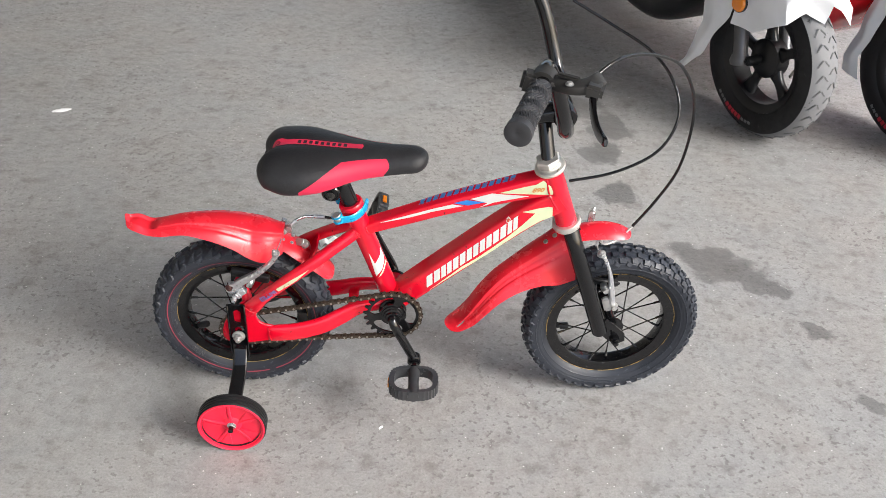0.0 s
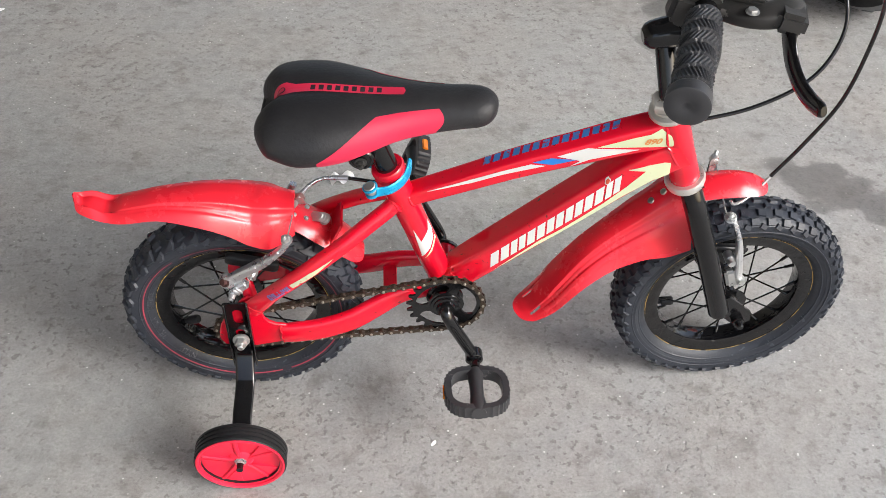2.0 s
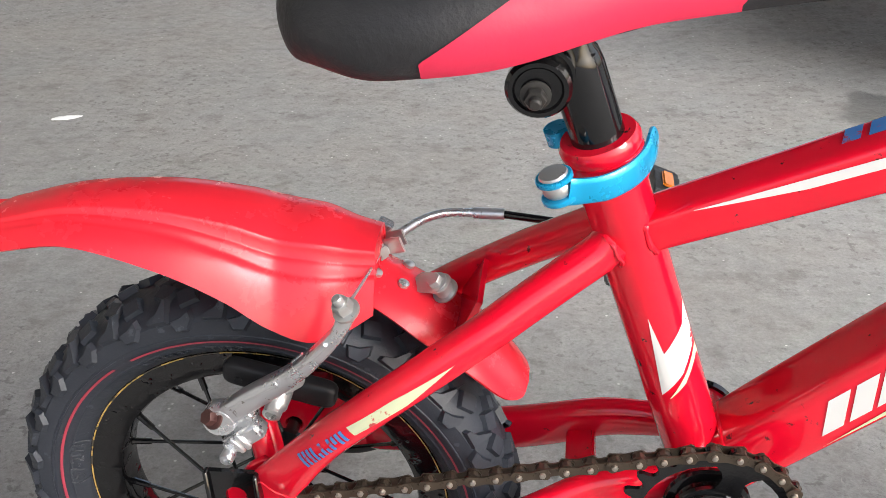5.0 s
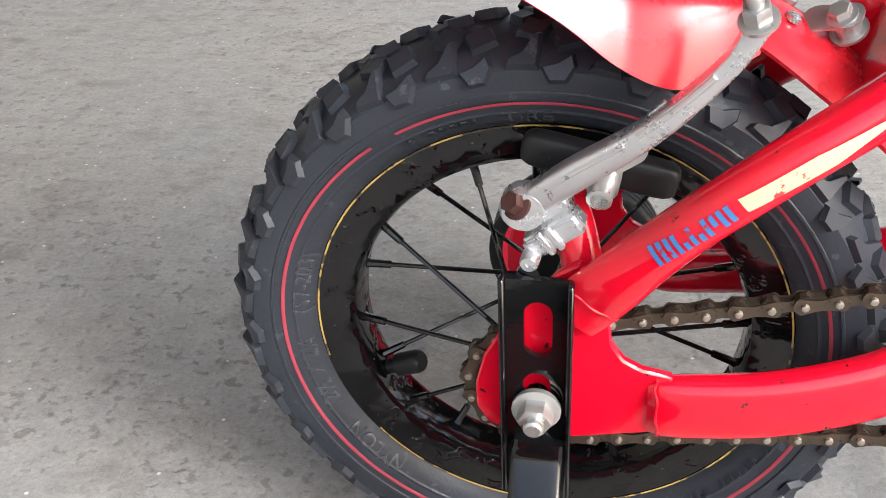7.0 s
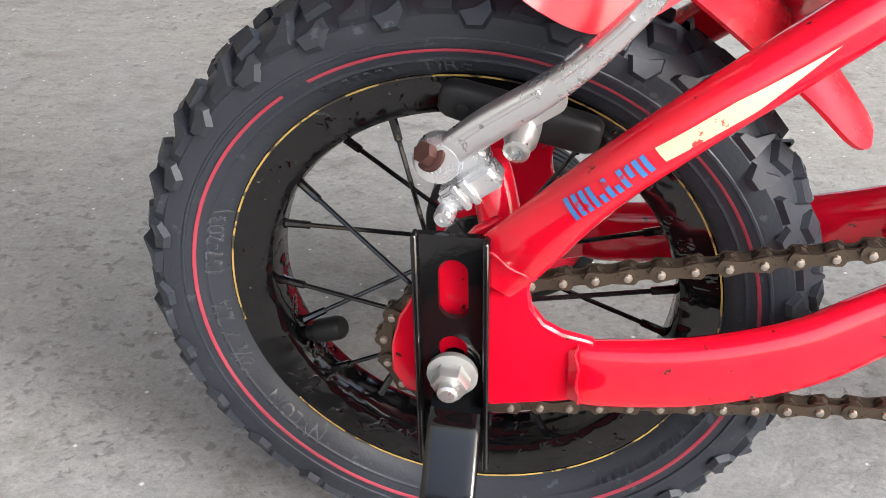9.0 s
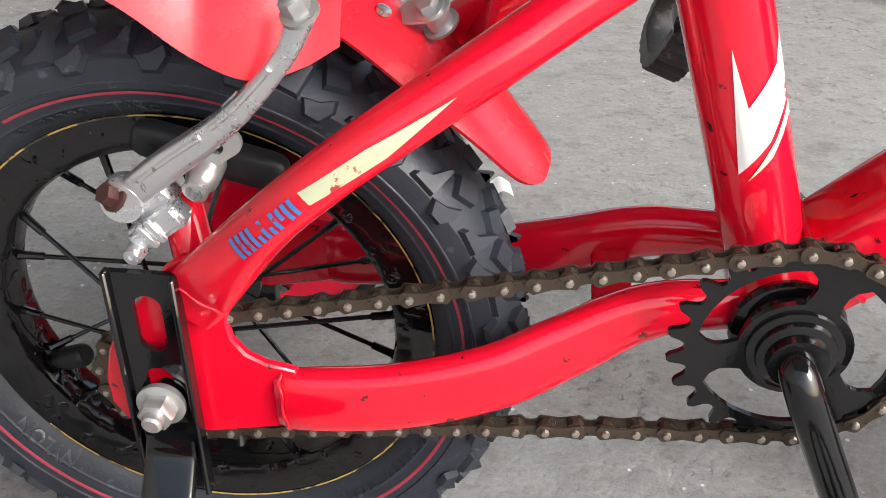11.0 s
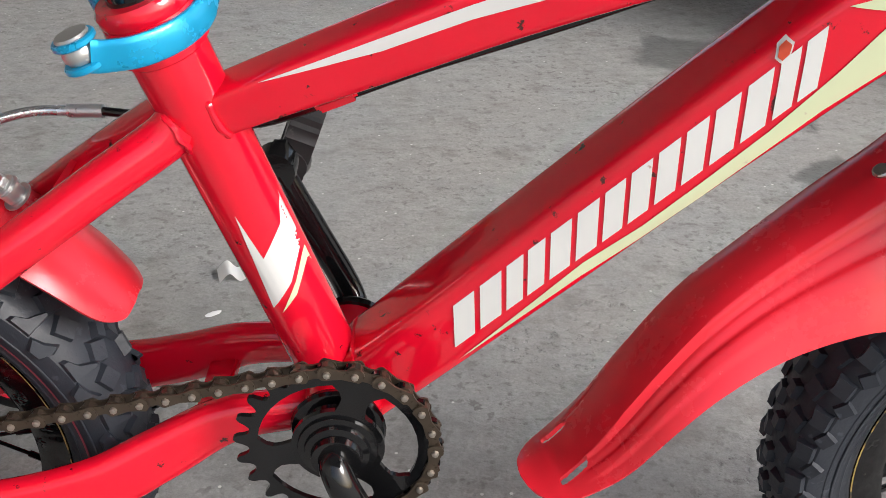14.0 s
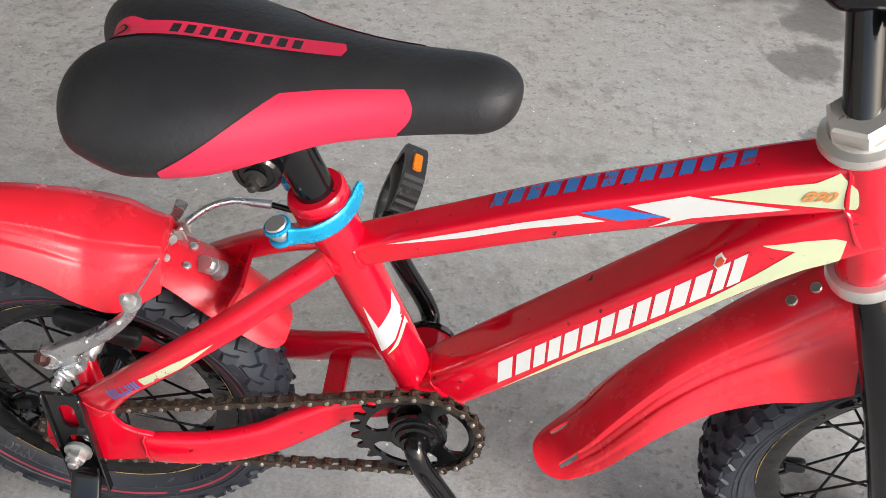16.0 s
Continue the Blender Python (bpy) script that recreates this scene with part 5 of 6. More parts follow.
# ---------------------------------------------------------------- cables
FRONT_CABLE = [tuple(STEER @ Vector((0.513, -0.172, 0.7315))), (0.546, -0.146, 0.743), (0.577, -0.113, 0.736), (0.620, -0.073, 0.715), (0.664, -0.038, 0.681),
               (0.697, -0.013, 0.621), (0.711, 0.007, 0.550), (0.705, 0.012, 0.470), (0.678, 0.010, 0.408), (0.648, 0.004, 0.362)]
REAR_CABLE = [(0.534, 0.187, 0.669), (0.596, 0.167, 0.640), (0.657, 0.127, 0.616), (0.690, 0.087, 0.587), (0.701, 0.057, 0.549),
              (0.688, 0.037, 0.512), (0.657, 0.022, 0.484), (0.601, 0.012, 0.460), (0.535, 0.007, 0.446)]
CABLE = BLACK
tube_part("front_brake_cable", FRONT_CABLE, 0.0024, mat=CABLE, n=10, per=10, label="thin black brake cable in a wide loop")
tube_part("rear_brake_cable", REAR_CABLE, 0.0024, mat=CABLE, n=10, per=10, label="thin black brake cable in a wide loop")
tube_part("cable_under_tube", [(0.520, 0.004, 0.440), (0.500, -0.010, 0.436), (0.43, -0.010, 0.424), (0.36, -0.006, 0.398), (0.30, -0.002, 0.376), (0.260, 0.004, 0.358), (0.225, 0.018, 0.340), (0.200, 0.030, 0.334), (0.140, 0.0465, 0.3315)], 0.0023, mat=CABLE, n=10)
bm = bmesh.new()
box(bm, (0.020, 0.010, 0.006), pose(0.262, 0.002, 0.3600, 0, -22, 0), 0.002)
part("cable_stop", bm, RED, bike)
tube_part("cable_ferrule", [(0.1240, 0.0485, 0.3305), (0.1420, 0.0465, 0.3315)], 0.0034, mat=ALLOY, n=14, per=0)
tube_part("noodle_pipe", [(0.1240, 0.0485, 0.3305), (0.110, 0.046, 0.3315), (0.097, 0.036, 0.3325), (0.086, 0.020, 0.3320), (0.0790, 0.006, 0.3280)], 0.0026, mat=ALLOY, n=12)


# ---------------------------------------------------------------- rim brakes
def brake_arm(bm, a, b, bow, w0, w1):
    a, b = Vector(a), Vector(b)
    mid = a.lerp(b, 0.55) + Vector(bow)
    q = a.lerp(b, 0.22) + Vector(bow) * 0.35
    e = a.lerp(b, 0.85) + Vector(bow) * 0.75
    st = spline([(*a, w0, 0.0045), (*q, w0 * 1.05, 0.0052), (*mid, (w0 + w1) / 2, 0.0050), (*e, w1, 0.0042), (*b, w1 * 1.2, 0.0040)], 6)
    sweep(bm, st[:, :3], st[:, 3], st[:, 4], 20, 4.5, (-0.6, 0, 0.75))
    # two raised ribs along the outer face, and a small cast tab
    s = 1 if a.y > 0 else -1
    n = len(st)
    for lo, hi, off in ((0.14, 0.40, 0.45), (0.44, 0.68, 0.55)):
        q = st[int(n * lo) : int(n * hi) + 1, :3].copy()
        w = st[int(n * lo) : int(n * hi) + 1, 3]
        q += np.array((-0.62, 0, 0.78)) * (w * off)[:, None] + np.array((0, s * 0.0046, 0))
        sweep(bm, q, 0.0013, 0.0013, 8, 2.0, (0, 1, 0))


def build_rear_brake(s):
    """arm > bolts, pad holder, pad."""
    bm = bmesh.new()
    brake_arm(bm, (-0.0060, s * 0.0475, 0.2530), (0.0740, s * (0.0640 if s < 0 else 0.0460), 0.3380 if s < 0 else 0.3240), (0.005, 0, -0.005), 0.0060, 0.0038)
    lathe(bm, [(0.0090, 0), (0.0098, 0.002), (0.0098, 0.009), (0.0085, 0.011)], axis_matrix((-0.0065, s * 0.0425, 0.2525), (0, s, 0)), 22)
    box(bm, (0.012, 0.006, 0.010), pose(0.046, s * 0.054, 0.298, 0, -45, 0), 0.002)
    arm = part("rear_brake_arm", bm, ALLOY, bike, "cast aluminium brake arm")
    bm = bmesh.new()
    bolt(bm, axis_matrix((-0.0085, s * 0.0520, 0.2550), (-0.45, s * 0.6, 0.62)), 0.0046, 0.0068)
    part("pivot_bolt", bm, RUST, arm, "rusty pivot bolt")
    bm = bmesh.new()
    lathe(bm, [(0.0080, 0), (0.0100, 0.001), (0.0104, 0.003), (0.0104, 0.010), (0.0092, 0.0115)], axis_matrix((0.0030, s * 0.0370, 0.2490), (0.05, s, -0.05)), 32)
    box(bm, (0.0110, 0.0120, 0.0270), pose(0.0060, s * 0.0490, 0.2420, 0, 52, 0), 0.0022, 3)
    box(bm, (0.0116, 0.0026, 0.0030), pose(0.0030, s * 0.0555, 0.2398, 0, 52, 0), 0.0006, 1)
    box(bm, (0.0116, 0.0026, 0.0030), pose(0.0066, s * 0.0555, 0.2426, 0, 52, 0), 0.0006, 1)
    lathe(bm, [(0.0040, -0.004), (0.0040, 0.0025), (0.0032, 0.0040), (0.0012, 0.0040), (0.0010, 0.0030)], axis_matrix((-0.0032, s * 0.0560, 0.2318), (-0.1, s, 0)), 16)
    part("spring_housing", bm, ALLOY, arm)
    bm = bmesh.new()
    lathe(bm, [(0.0062, 0), (0.0066, 0.004), (0.0066, 0.012), (0.0052, 0.014), (0.0052, 0.019), (0.0036, 0.0195), (0.0032, 0.016)], axis_matrix((0.0255, s * 0.0330, 0.2630), (-0.12, s, -0.22)), 18)
    plate(bm, rounded(0, 0, 0.026, 0.013, 0.006), 0.002, [circle(0.002, 0, 0.003, 10)], pose(0.029, s * 0.0395 , 0.2725, 0, -35, 0) @ SIDE)
    part("pad_bolt", bm, STEEL, arm)
    bm = bmesh.new()
    mid, way = Vector((0.0220, s * 0.0255, 0.2610)), Vector((0.979, s * 0.10, -0.174)).normalized()
    steps = np.array([-0.0330, -0.0326, -0.0312, -0.0285, -0.0240, 0.0, 0.0240, 0.0285, 0.0312, 0.0326, 0.0330])
    swell = np.array([0.35, 0.62, 0.82, 0.95, 1.0, 1.0, 1.0, 0.95, 0.82, 0.62, 0.35])
    sweep(bm, [mid + way * float(q) for q in steps], 0.0056 * swell, 0.0077 * swell, 20, 4.0, (0, 1, 0))
    for dx in (-0.022, 0.022):
        lathe(bm, [(0.0022, 0), (0.0022, 0.0008)], pose(0.0220 + dx, s * 0.0308, 0.2610 - dx * 0.18) @ Matrix.Rotation(-s * math.pi / 2, 4, "X"), 12)
    part("brake_pad", bm, BLACKPL, arm, "black rubber brake pad")
    if s > 0:
        return
    bm = bmesh.new()
    bolt(bm, axis_matrix((0.0738, s * (0.0640 if s < 0 else 0.0520), 0.3390), (-0.25, s * 0.4, 0.85)), 0.0052, 0.0085, 0.0045)
    part("cable_bolt", bm, STEEL, arm)


for s in (-1, 1):
    build_rear_brake(s)
tube_part("brake_wire", [(0.0744, -0.0620, 0.3420), (0.0765, -0.030, 0.3360), (0.0780, 0.004, 0.3295)], 0.0009, mat=STEEL, n=8)
bm = bmesh.new()
for dy in (-0.004, 0.004):
    box(bm, (0.022, 0.0012, 0.009), pose(0.0820, 0.012 + dy, 0.3315, 0, -25, -30), 0.0004)
box(bm, (0.008, 0.009, 0.008), pose(0.0770, 0.006, 0.3285, 0, -25, -30), 0.0015)
part("noodle_cradle", bm, STEEL, bike)
for s in (-1, 1):
    tube_part("brake_boss", [(0.0190, s * 0.0480, 0.2140), (0.0165, s * 0.0450, 0.2280), (0.0130, s * 0.0400, 0.2400), (0.0095, s * 0.0340, 0.2450)], 0.0088, mat=RED, n=18)


def build_front_brake(s):
    bm = bmesh.new()
    brake_arm(bm, (0.6260, s * 0.0420, 0.2270), (0.5945, s * 0.0400, 0.3330), (0.006, 0, 0.003), 0.0046, 0.0030)
    arm = part("front_brake_arm", bm, ALLOY, bike, "bright aluminium brake arm", m=STEER)
    bm = bmesh.new()
    bolt(bm, axis_matrix((0.6270, s * 0.0440, 0.2270), (0.1, s, 0)), 0.0055, 0.008)
    box(bm, (0.014, 0.010, 0.030), pose(0.616, s * 0.0420, 0.2300, 0, -18, 0), 0.003)
    part("pivot_bolt", bm, STEEL, arm)
    bm = bmesh.new()
    lathe(bm, [(0.0060, 0), (0.0062, 0.012), (0.0045, 0.014), (0.0045, 0.020)], axis_matrix((0.6080, s * 0.0300, 0.2620), (0.05, s, 0)), 16)
    part("pad_bolt", bm, STEEL, arm)
    bm = bmesh.new()
    box(bm, (0.056, 0.010, 0.013), pose(0.610, s * 0.0225, 0.2620, 0, 10, 0), 0.004, 3)
    part("brake_pad", bm, BLACKPL, arm)
    bm = bmesh.new()
    bolt(bm, axis_matrix((0.5935, s * 0.0410, 0.3350), (-0.2, s * 0.4, 0.8)), 0.0055, 0.007, 0.003)
    part("cable_bolt", bm, STEEL, arm)


for s in (-1, 1):
    build_front_brake(s)
tube_part("front_noodle", [FRONT_CABLE[-1], (0.632, -0.006, 0.3500), (0.612, -0.020, 0.3450), (0.598, -0.030, 0.3500), (0.591, -0.035, 0.3600)], 0.0019, mat=STEEL, n=10, m=None)
tube_part("front_brake_wire", [(0.590, -0.034, 0.340), (0.586, 0.000, 0.358), (0.586, 0.036, 0.368)], 0.0009, mat=STEEL, n=8)
bm = bmesh.new()
bolt(bm, axis_matrix((0.584, 0.030, 0.366), (0.3, 0.6, 0.6)), 0.0048, 0.006, 0.006)
plate(bm, rounded(0, 0, 0.012, 0.030, 0.005), 0.002, [], pose(0.583, 0.028, 0.358, 90, 0, 20))
part("front_cable_bolt", bm, STEEL, bike)

# ---------------------------------------------------------------- rear axle nuts, training wheels
TW_R = 0.0570


def build_training_wheel(s):
    """bracket > strut, axle nut; wheel > tyre, cap."""
    y0 = s * 0.0610
    bm = bmesh.new()
    slots = [rounded(0.0010, 0.2020, 0.0120, 0.0290, 0.006), rounded(0.0005, 0.1700, 0.0120, 0.0170, 0.006)]
    m = side(y0) if s < 0 else side(y0 + 0.003)
    plate(bm, [(-0.0135, 0.1080), (0.0140, 0.1080), (0.0142, 0.1400), (0.0142, 0.1640), (0.0143, 0.1845), (0.0144, 0.2050), (0.0145, 0.2275), (-0.0130, 0.2275), (-0.0131, 0.2070), (-0.0132, 0.1835), (-0.0133, 0.1630), (-0.0134, 0.1390)], 0.003, slots, m)
    for x, w in ((-0.0140, 0.006), (0.0145, 0.008)):
        box(bm, (0.0026, w, 0.121), Matrix.Translation((x, y0 + s * (w / 2), 0.1677)), 0.0008, 1)
    bracket = part("training_wheel_bracket", bm, BLACK, bike, "black slotted steel training wheel bracket")
    bm = bmesh.new()
    lathe(bm, [(0.0100, 0), (0.0100, 0.0016)], axis_matrix((0.0008, s * 0.0655, R_AX + 0.001), (0, s, 0)), 24)
    bolt(bm, axis_matrix((0.0008, s * 0.0670, R_AX + 0.001), (0, s, 0)), 0.0080, 0.0100, 0.0050)
    part("axle_nut", bm, STEEL, bracket, "zinc plated flanged axle nut")
    bm = bmesh.new()
    arm = [(0.0020, s * 0.0665, 0.1420, 0.0110, 0.003), (0.0010, s * 0.0700, 0.1290, 0.0115, 0.003), (0.0010, s * 0.0950, 0.1040, 0.0120, 0.004), (-0.0010, s * 0.1350, 0.0900, 0.0120, 0.004), (-0.0010, s * 0.1690, 0.0770, 0.0115, 0.004)]
    st = spline(arm, 5)
    sweep(bm, st[:, :3], st[:, 3], st[:, 4], 16, 6.0, (1, 0, 0))
    lathe(bm, [(0.0042, 0), (0.0042, 0.050)], axis_matrix((0, s * 0.155, TW_Z), (0, s, 0)), 12)
    part("strut", bm, BLACK, bracket)
    W = axis_matrix((0, s * 0.1850, TW_Z), (0, s, 0))
    bm = bmesh.new()
    lathe(bm, [(0.006, -0.010), (0.046, -0.010), (0.0485, -0.0115), (0.0485, 0.0100), (TW_R - 0.0026, 0.0108), (TW_R - 0.0020, 0.0128), (TW_R - 0.0040, 0.0136), (TW_R - 0.0060, 0.0122), (TW_R - 0.0072, 0.0062), (0.0160, 0.0035), (0.0120, 0.0070), (0.0, 0.0075)], W, 48)
    for k in range(5):
        a = 2 * math.pi * k / 5 + 0.3
        st = [W @ Vector((r * math.cos(a + sw), r * math.sin(a + sw), 0.0055)) for r, sw in ((0.010, 0.0), (0.026, 0.10), (TW_R - 0.0070, 0.05))]
        sweep(bm, spline(st, 4), 0.0022, 0.0026, 8, 3.0, (0, 1, 0))
        ou = [(0.017 * math.cos(a + 0.35), 0.017 * math.sin(a + 0.35)), (0.046 * math.cos(a + 0.18), 0.046 * math.sin(a + 0.18)), (0.047 * math.cos(a + 0.6), 0.047 * math.sin(a + 0.6))]
        plate(bm, ou, 0.0022, [], W @ Matrix.Translation((0, 0, 0.0046)))
    tw = part("training_wheel", bm, WHEELRED, bike, "small red training wheel with a grooved black tyre")
    bm = bmesh.new()
    prof = [(0.0478, -0.0125), (0.0545, -0.0125)]
    for k in range(4):
        z = -0.0105 + k * 0.0058
        prof += [(TW_R, z), (TW_R, z + 0.0034), (TW_R - 0.0016, z + 0.0040), (TW_R - 0.0016, z + 0.0052)]
    prof += [(TW_R - 0.0006, 0.0108), (0.0480, 0.0094)]
    lathe(bm, prof, W, 64, closed=True)
    part("tyre", bm, BLACKPL, tw, "grooved black tyre")
    bm = bmesh.new()
    bolt(bm, W @ Matrix.Translation((0, 0, 0.0070)), 0.0056, 0.0045, 0.0010)
    part("hub_nut", bm, STEEL, tw)


# height at which the near wheel's outer edge touches the floor
TW_Z = (TW_R * math.cos(radians(LEAN)) + 0.197 * math.sin(radians(LEAN))) / math.cos(radians(LEAN)) - 0.0003 + SINK
for s in (-1, 1):
    build_training_wheel(s)
# blue worn print and cream patch on the near seat stay
stay_bvh = None
for ob in bike.children:
    if ob.name == "seat_stay":
        bm = bmesh.new()
        bm.from_mesh(ob.data)
        stay_bvh, stay = BVHTree.FromBMesh(bm), ob
        bm.free()
CREAM_PATCH = [(0.0722, 0.2810), (0.0765, 0.2765), (0.1035, 0.2955), (0.1150, 0.3060), (0.1265, 0.3165), (0.0965, 0.2990)]
PRINT_LO, PRINT_UP = ((0.0480, 0.2462), (0.0745, 0.2742)), ((0.0425, 0.2540), (0.0698, 0.2790))
decal("cream_patch", CREAM_PATCH, stay_bvh, SCRATCHED, stay, cuts=4)
for i in range(11):
    a, b = Vector(PRINT_LO[0]).lerp(Vector(PRINT_LO[1]), i / 11), Vector(PRINT_UP[0]).lerp(Vector(PRINT_UP[1]), i / 11)
    w = (Vector(PRINT_LO[1]) - Vector(PRINT_LO[0])) * 0.055
    if i in (4, 6):
        b = a.lerp(b, 0.45)
    if i == 8:
        a = a.lerp(b, 0.35)
    decal("print_bar", [tuple(a), tuple(a + w), tuple(b + w), tuple(b)], stay_bvh, FADED, stay)


# ---------------------------------------------------------------- litter
def build_litter():
    bm = bmesh.new()
    pts = spline([(0.0, 0.0, 0.0015), (0.014, 0.004, 0.013), (0.028, 0.002, 0.003), (0.044, 0.010, 0.010), (0.058, 0.008, 0.004)], 5)
    rows = [[bm.verts.new((p[0] - 0.006 * (k - 0.5), p[1] + 0.030 * (k - 0.5) * 0.8, p[2] + 0.008 * k)) for k in (0, 0.5, 1)] for p in pts]
    for a, b in zip(rows, rows[1:]):
        for k in range(2):
            bm.faces.new((a[k], b[k], b[k + 1], a[k + 1]))
    bmesh.ops.solidify(bm, geom=bm.faces[:], thickness=0.0004)
    ob = new("paper_scrap", mesh_of("paper_scrap", bm, PAPER))
    ob.matrix_basis = pose(0.088, 0.420, 0.0, 0, 0, 4) @ Matrix.Scale(0.72, 4)
    tagged(ob, "crumpled scrap of white paper on the floor", "paper scrap")
    for x, y, r, seed in ((-0.635, 1.009, 0.017, 1), (0.095, 0.358, 0.006, 2), (0.243, -0.132, 0.004, 3)):
        bm = bmesh.new()
        bmesh.ops.create_icosphere(bm, subdivisions=2, radius=r)
        rnd = random.Random(seed)
        for v in bm.verts:
            v.co.x *= 1.3 + rnd.uniform(-0.3, 0.3)
            v.co.y *= 0.6 + rnd.uniform(-0.2, 0.2)
            v.co.z = max(0.0, v.co.z * 0.12)
        ob = new("paper_fleck", mesh_of("paper_fleck", bm, PAPER))
        ob.matrix_basis = pose(x, y, 0.0005, 0, 0, 20 * seed)
        tagged(ob, "tiny white fleck lying on the floor", "fleck", "flecks on the floor")


build_litter()


# ---------------------------------------------------------------- light blockers: unseen roof and walls, added to shape the daylight
def blocker_material(name, color, scale):
    k = Mat(name, color, 0.8)
    k.base(k.mix(k.ramp(k.noise(scale, 6, 0.65), 0.3, 0.7), tuple(c * 0.75 for c in color), color))
    k.bump(k.noise(40, 4), 0.2, 0.004)
    return k.m


BLOCKER_WALL = blocker_material("blocker_wall_grey", (0.27, 0.265, 0.25), 1.5)
BLOCKER_ROOF = blocker_material("blocker_roof_grey", (0.22, 0.21, 0.20), 3.0)


def build_light_blockers():
    bm = bmesh.new()
    # added back wall, with a long low opening left for tube highlights
    for w, d, h, x, z in ((10.9, 0.2, 0.9, 3.05, 0.45), (10.9, 0.2, 1.1, 3.05, 3.15), (0.6, 0.2, 1.7, -2.1, 1.75), (1.6, 0.2, 1.7, 7.7, 1.75)):
        box(bm, (w, d, h), Matrix.Translation((x, 5.6, z)))
    tagged(new("light_blocker_back", mesh_of("light_blocker_back", bm, BLOCKER_WALL, False)), "added unseen grey back wall that shapes the light", "wall", kind="structure")
    # added side wall, out of view, to darken the floor on the left
    bm = bmesh.new()
    box(bm, (0.2, 10.0, 3.7), Matrix.Translation((-2.1, 0.7, 1.85)))
    tagged(new("light_blocker_west", mesh_of("light_blocker_west", bm, BLOCKER_WALL, False)), "added unseen grey side wall that shades the left", "wall", kind="structure")
    # added roof, out of view; its edges set where the sun reaches in
    bm = bmesh.new()
    n = 140
    for k in range(n):
        x0, x1 = -2.2 + 5.5 * k / n, -2.2 + 5.5 * (k + 1) / n
        z0, z1 = 3.62 + 0.03 * (k % 2), 3.62 + 0.03 * ((k + 1) % 2)
        bm.faces.new([bm.verts.new(p) for p in ((x0, BLOCKER_EDGE, z0 - 0.3), (x1, BLOCKER_EDGE, z1 - 0.3), (x1, 5.7, z1 + 0.05), (x0, 5.7, z0 + 0.05))])
    bmesh.ops.remove_doubles(bm, verts=bm.verts, dist=1e-5)
    bmesh.ops.solidify(bm, geom=bm.faces[:], thickness=0.004)
    tagged(new("light_blocker_top", mesh_of("light_blocker_top", bm, BLOCKER_ROOF, False)), "added unseen corrugated roof that blocks sky light", "roof", kind="structure")


build_light_blockers()


# ---------------------------------------------------------------- parked scooters (front ends)
SC_BLACK = worn("scooter_black_paint", (0.006, 0.006, 0.007), (0.03, 0.03, 0.03), 0.35, 0.0, 0.1, 0.75, 60, 0.1, 0.35)
SC_RED = worn("scooter_red_plastic", (0.55, 0.010, 0.016), (0.3, 0.01, 0.01), 0.22, 0.0, 0.7, 0.8, 40)
SC_TYRE = worn("dusty_scooter_tyre", (0.011, 0.011, 0.012), (0.04, 0.04, 0.038), 0.55, 0.0, 0.0, 0.68, 30, 0.3, 0.3)
SC_TREAD = worn("dusty_tread_rubber", (0.145, 0.147, 0.152), (0.06, 0.06, 0.06), 0.8, 0.0, 0.0, 0.64, 40, 0.4)

SC_FORK = worn("dark_grey_fork_metal", (0.10, 0.10, 0.105), (0.05, 0.05, 0.05), 0.35, 0.5, 0.2, 0.72, 60)
SC_GROOVE = worn("groove_rubber", (0.095, 0.096, 0.099), (0.05, 0.05, 0.05), 0.8, 0.0, 0.0, 0.64, 40, 0.4)


def sheet(bm, rows, thick=0.0008):
    """A crumpled film from rows of points."""
    grid = [[bm.verts.new(p) for p in r] for r in rows]
    for a, b in zip(grid, grid[1:]):
        for k in range(len(a) - 1):
            bm.faces.new((a[k], a[k + 1], b[k + 1], b[k]))
    bmesh.ops.subdivide_edges(bm, edges=bm.edges[:], cuts=3, use_grid_fill=True)
    for v in bm.verts:
        v.co += noise.noise_vector(v.co * 16) * 0.006
    bmesh.ops.recalc_face_normals(bm, faces=bm.faces)
    bmesh.ops.solidify(bm, geom=bm.faces[:], thickness=thick)


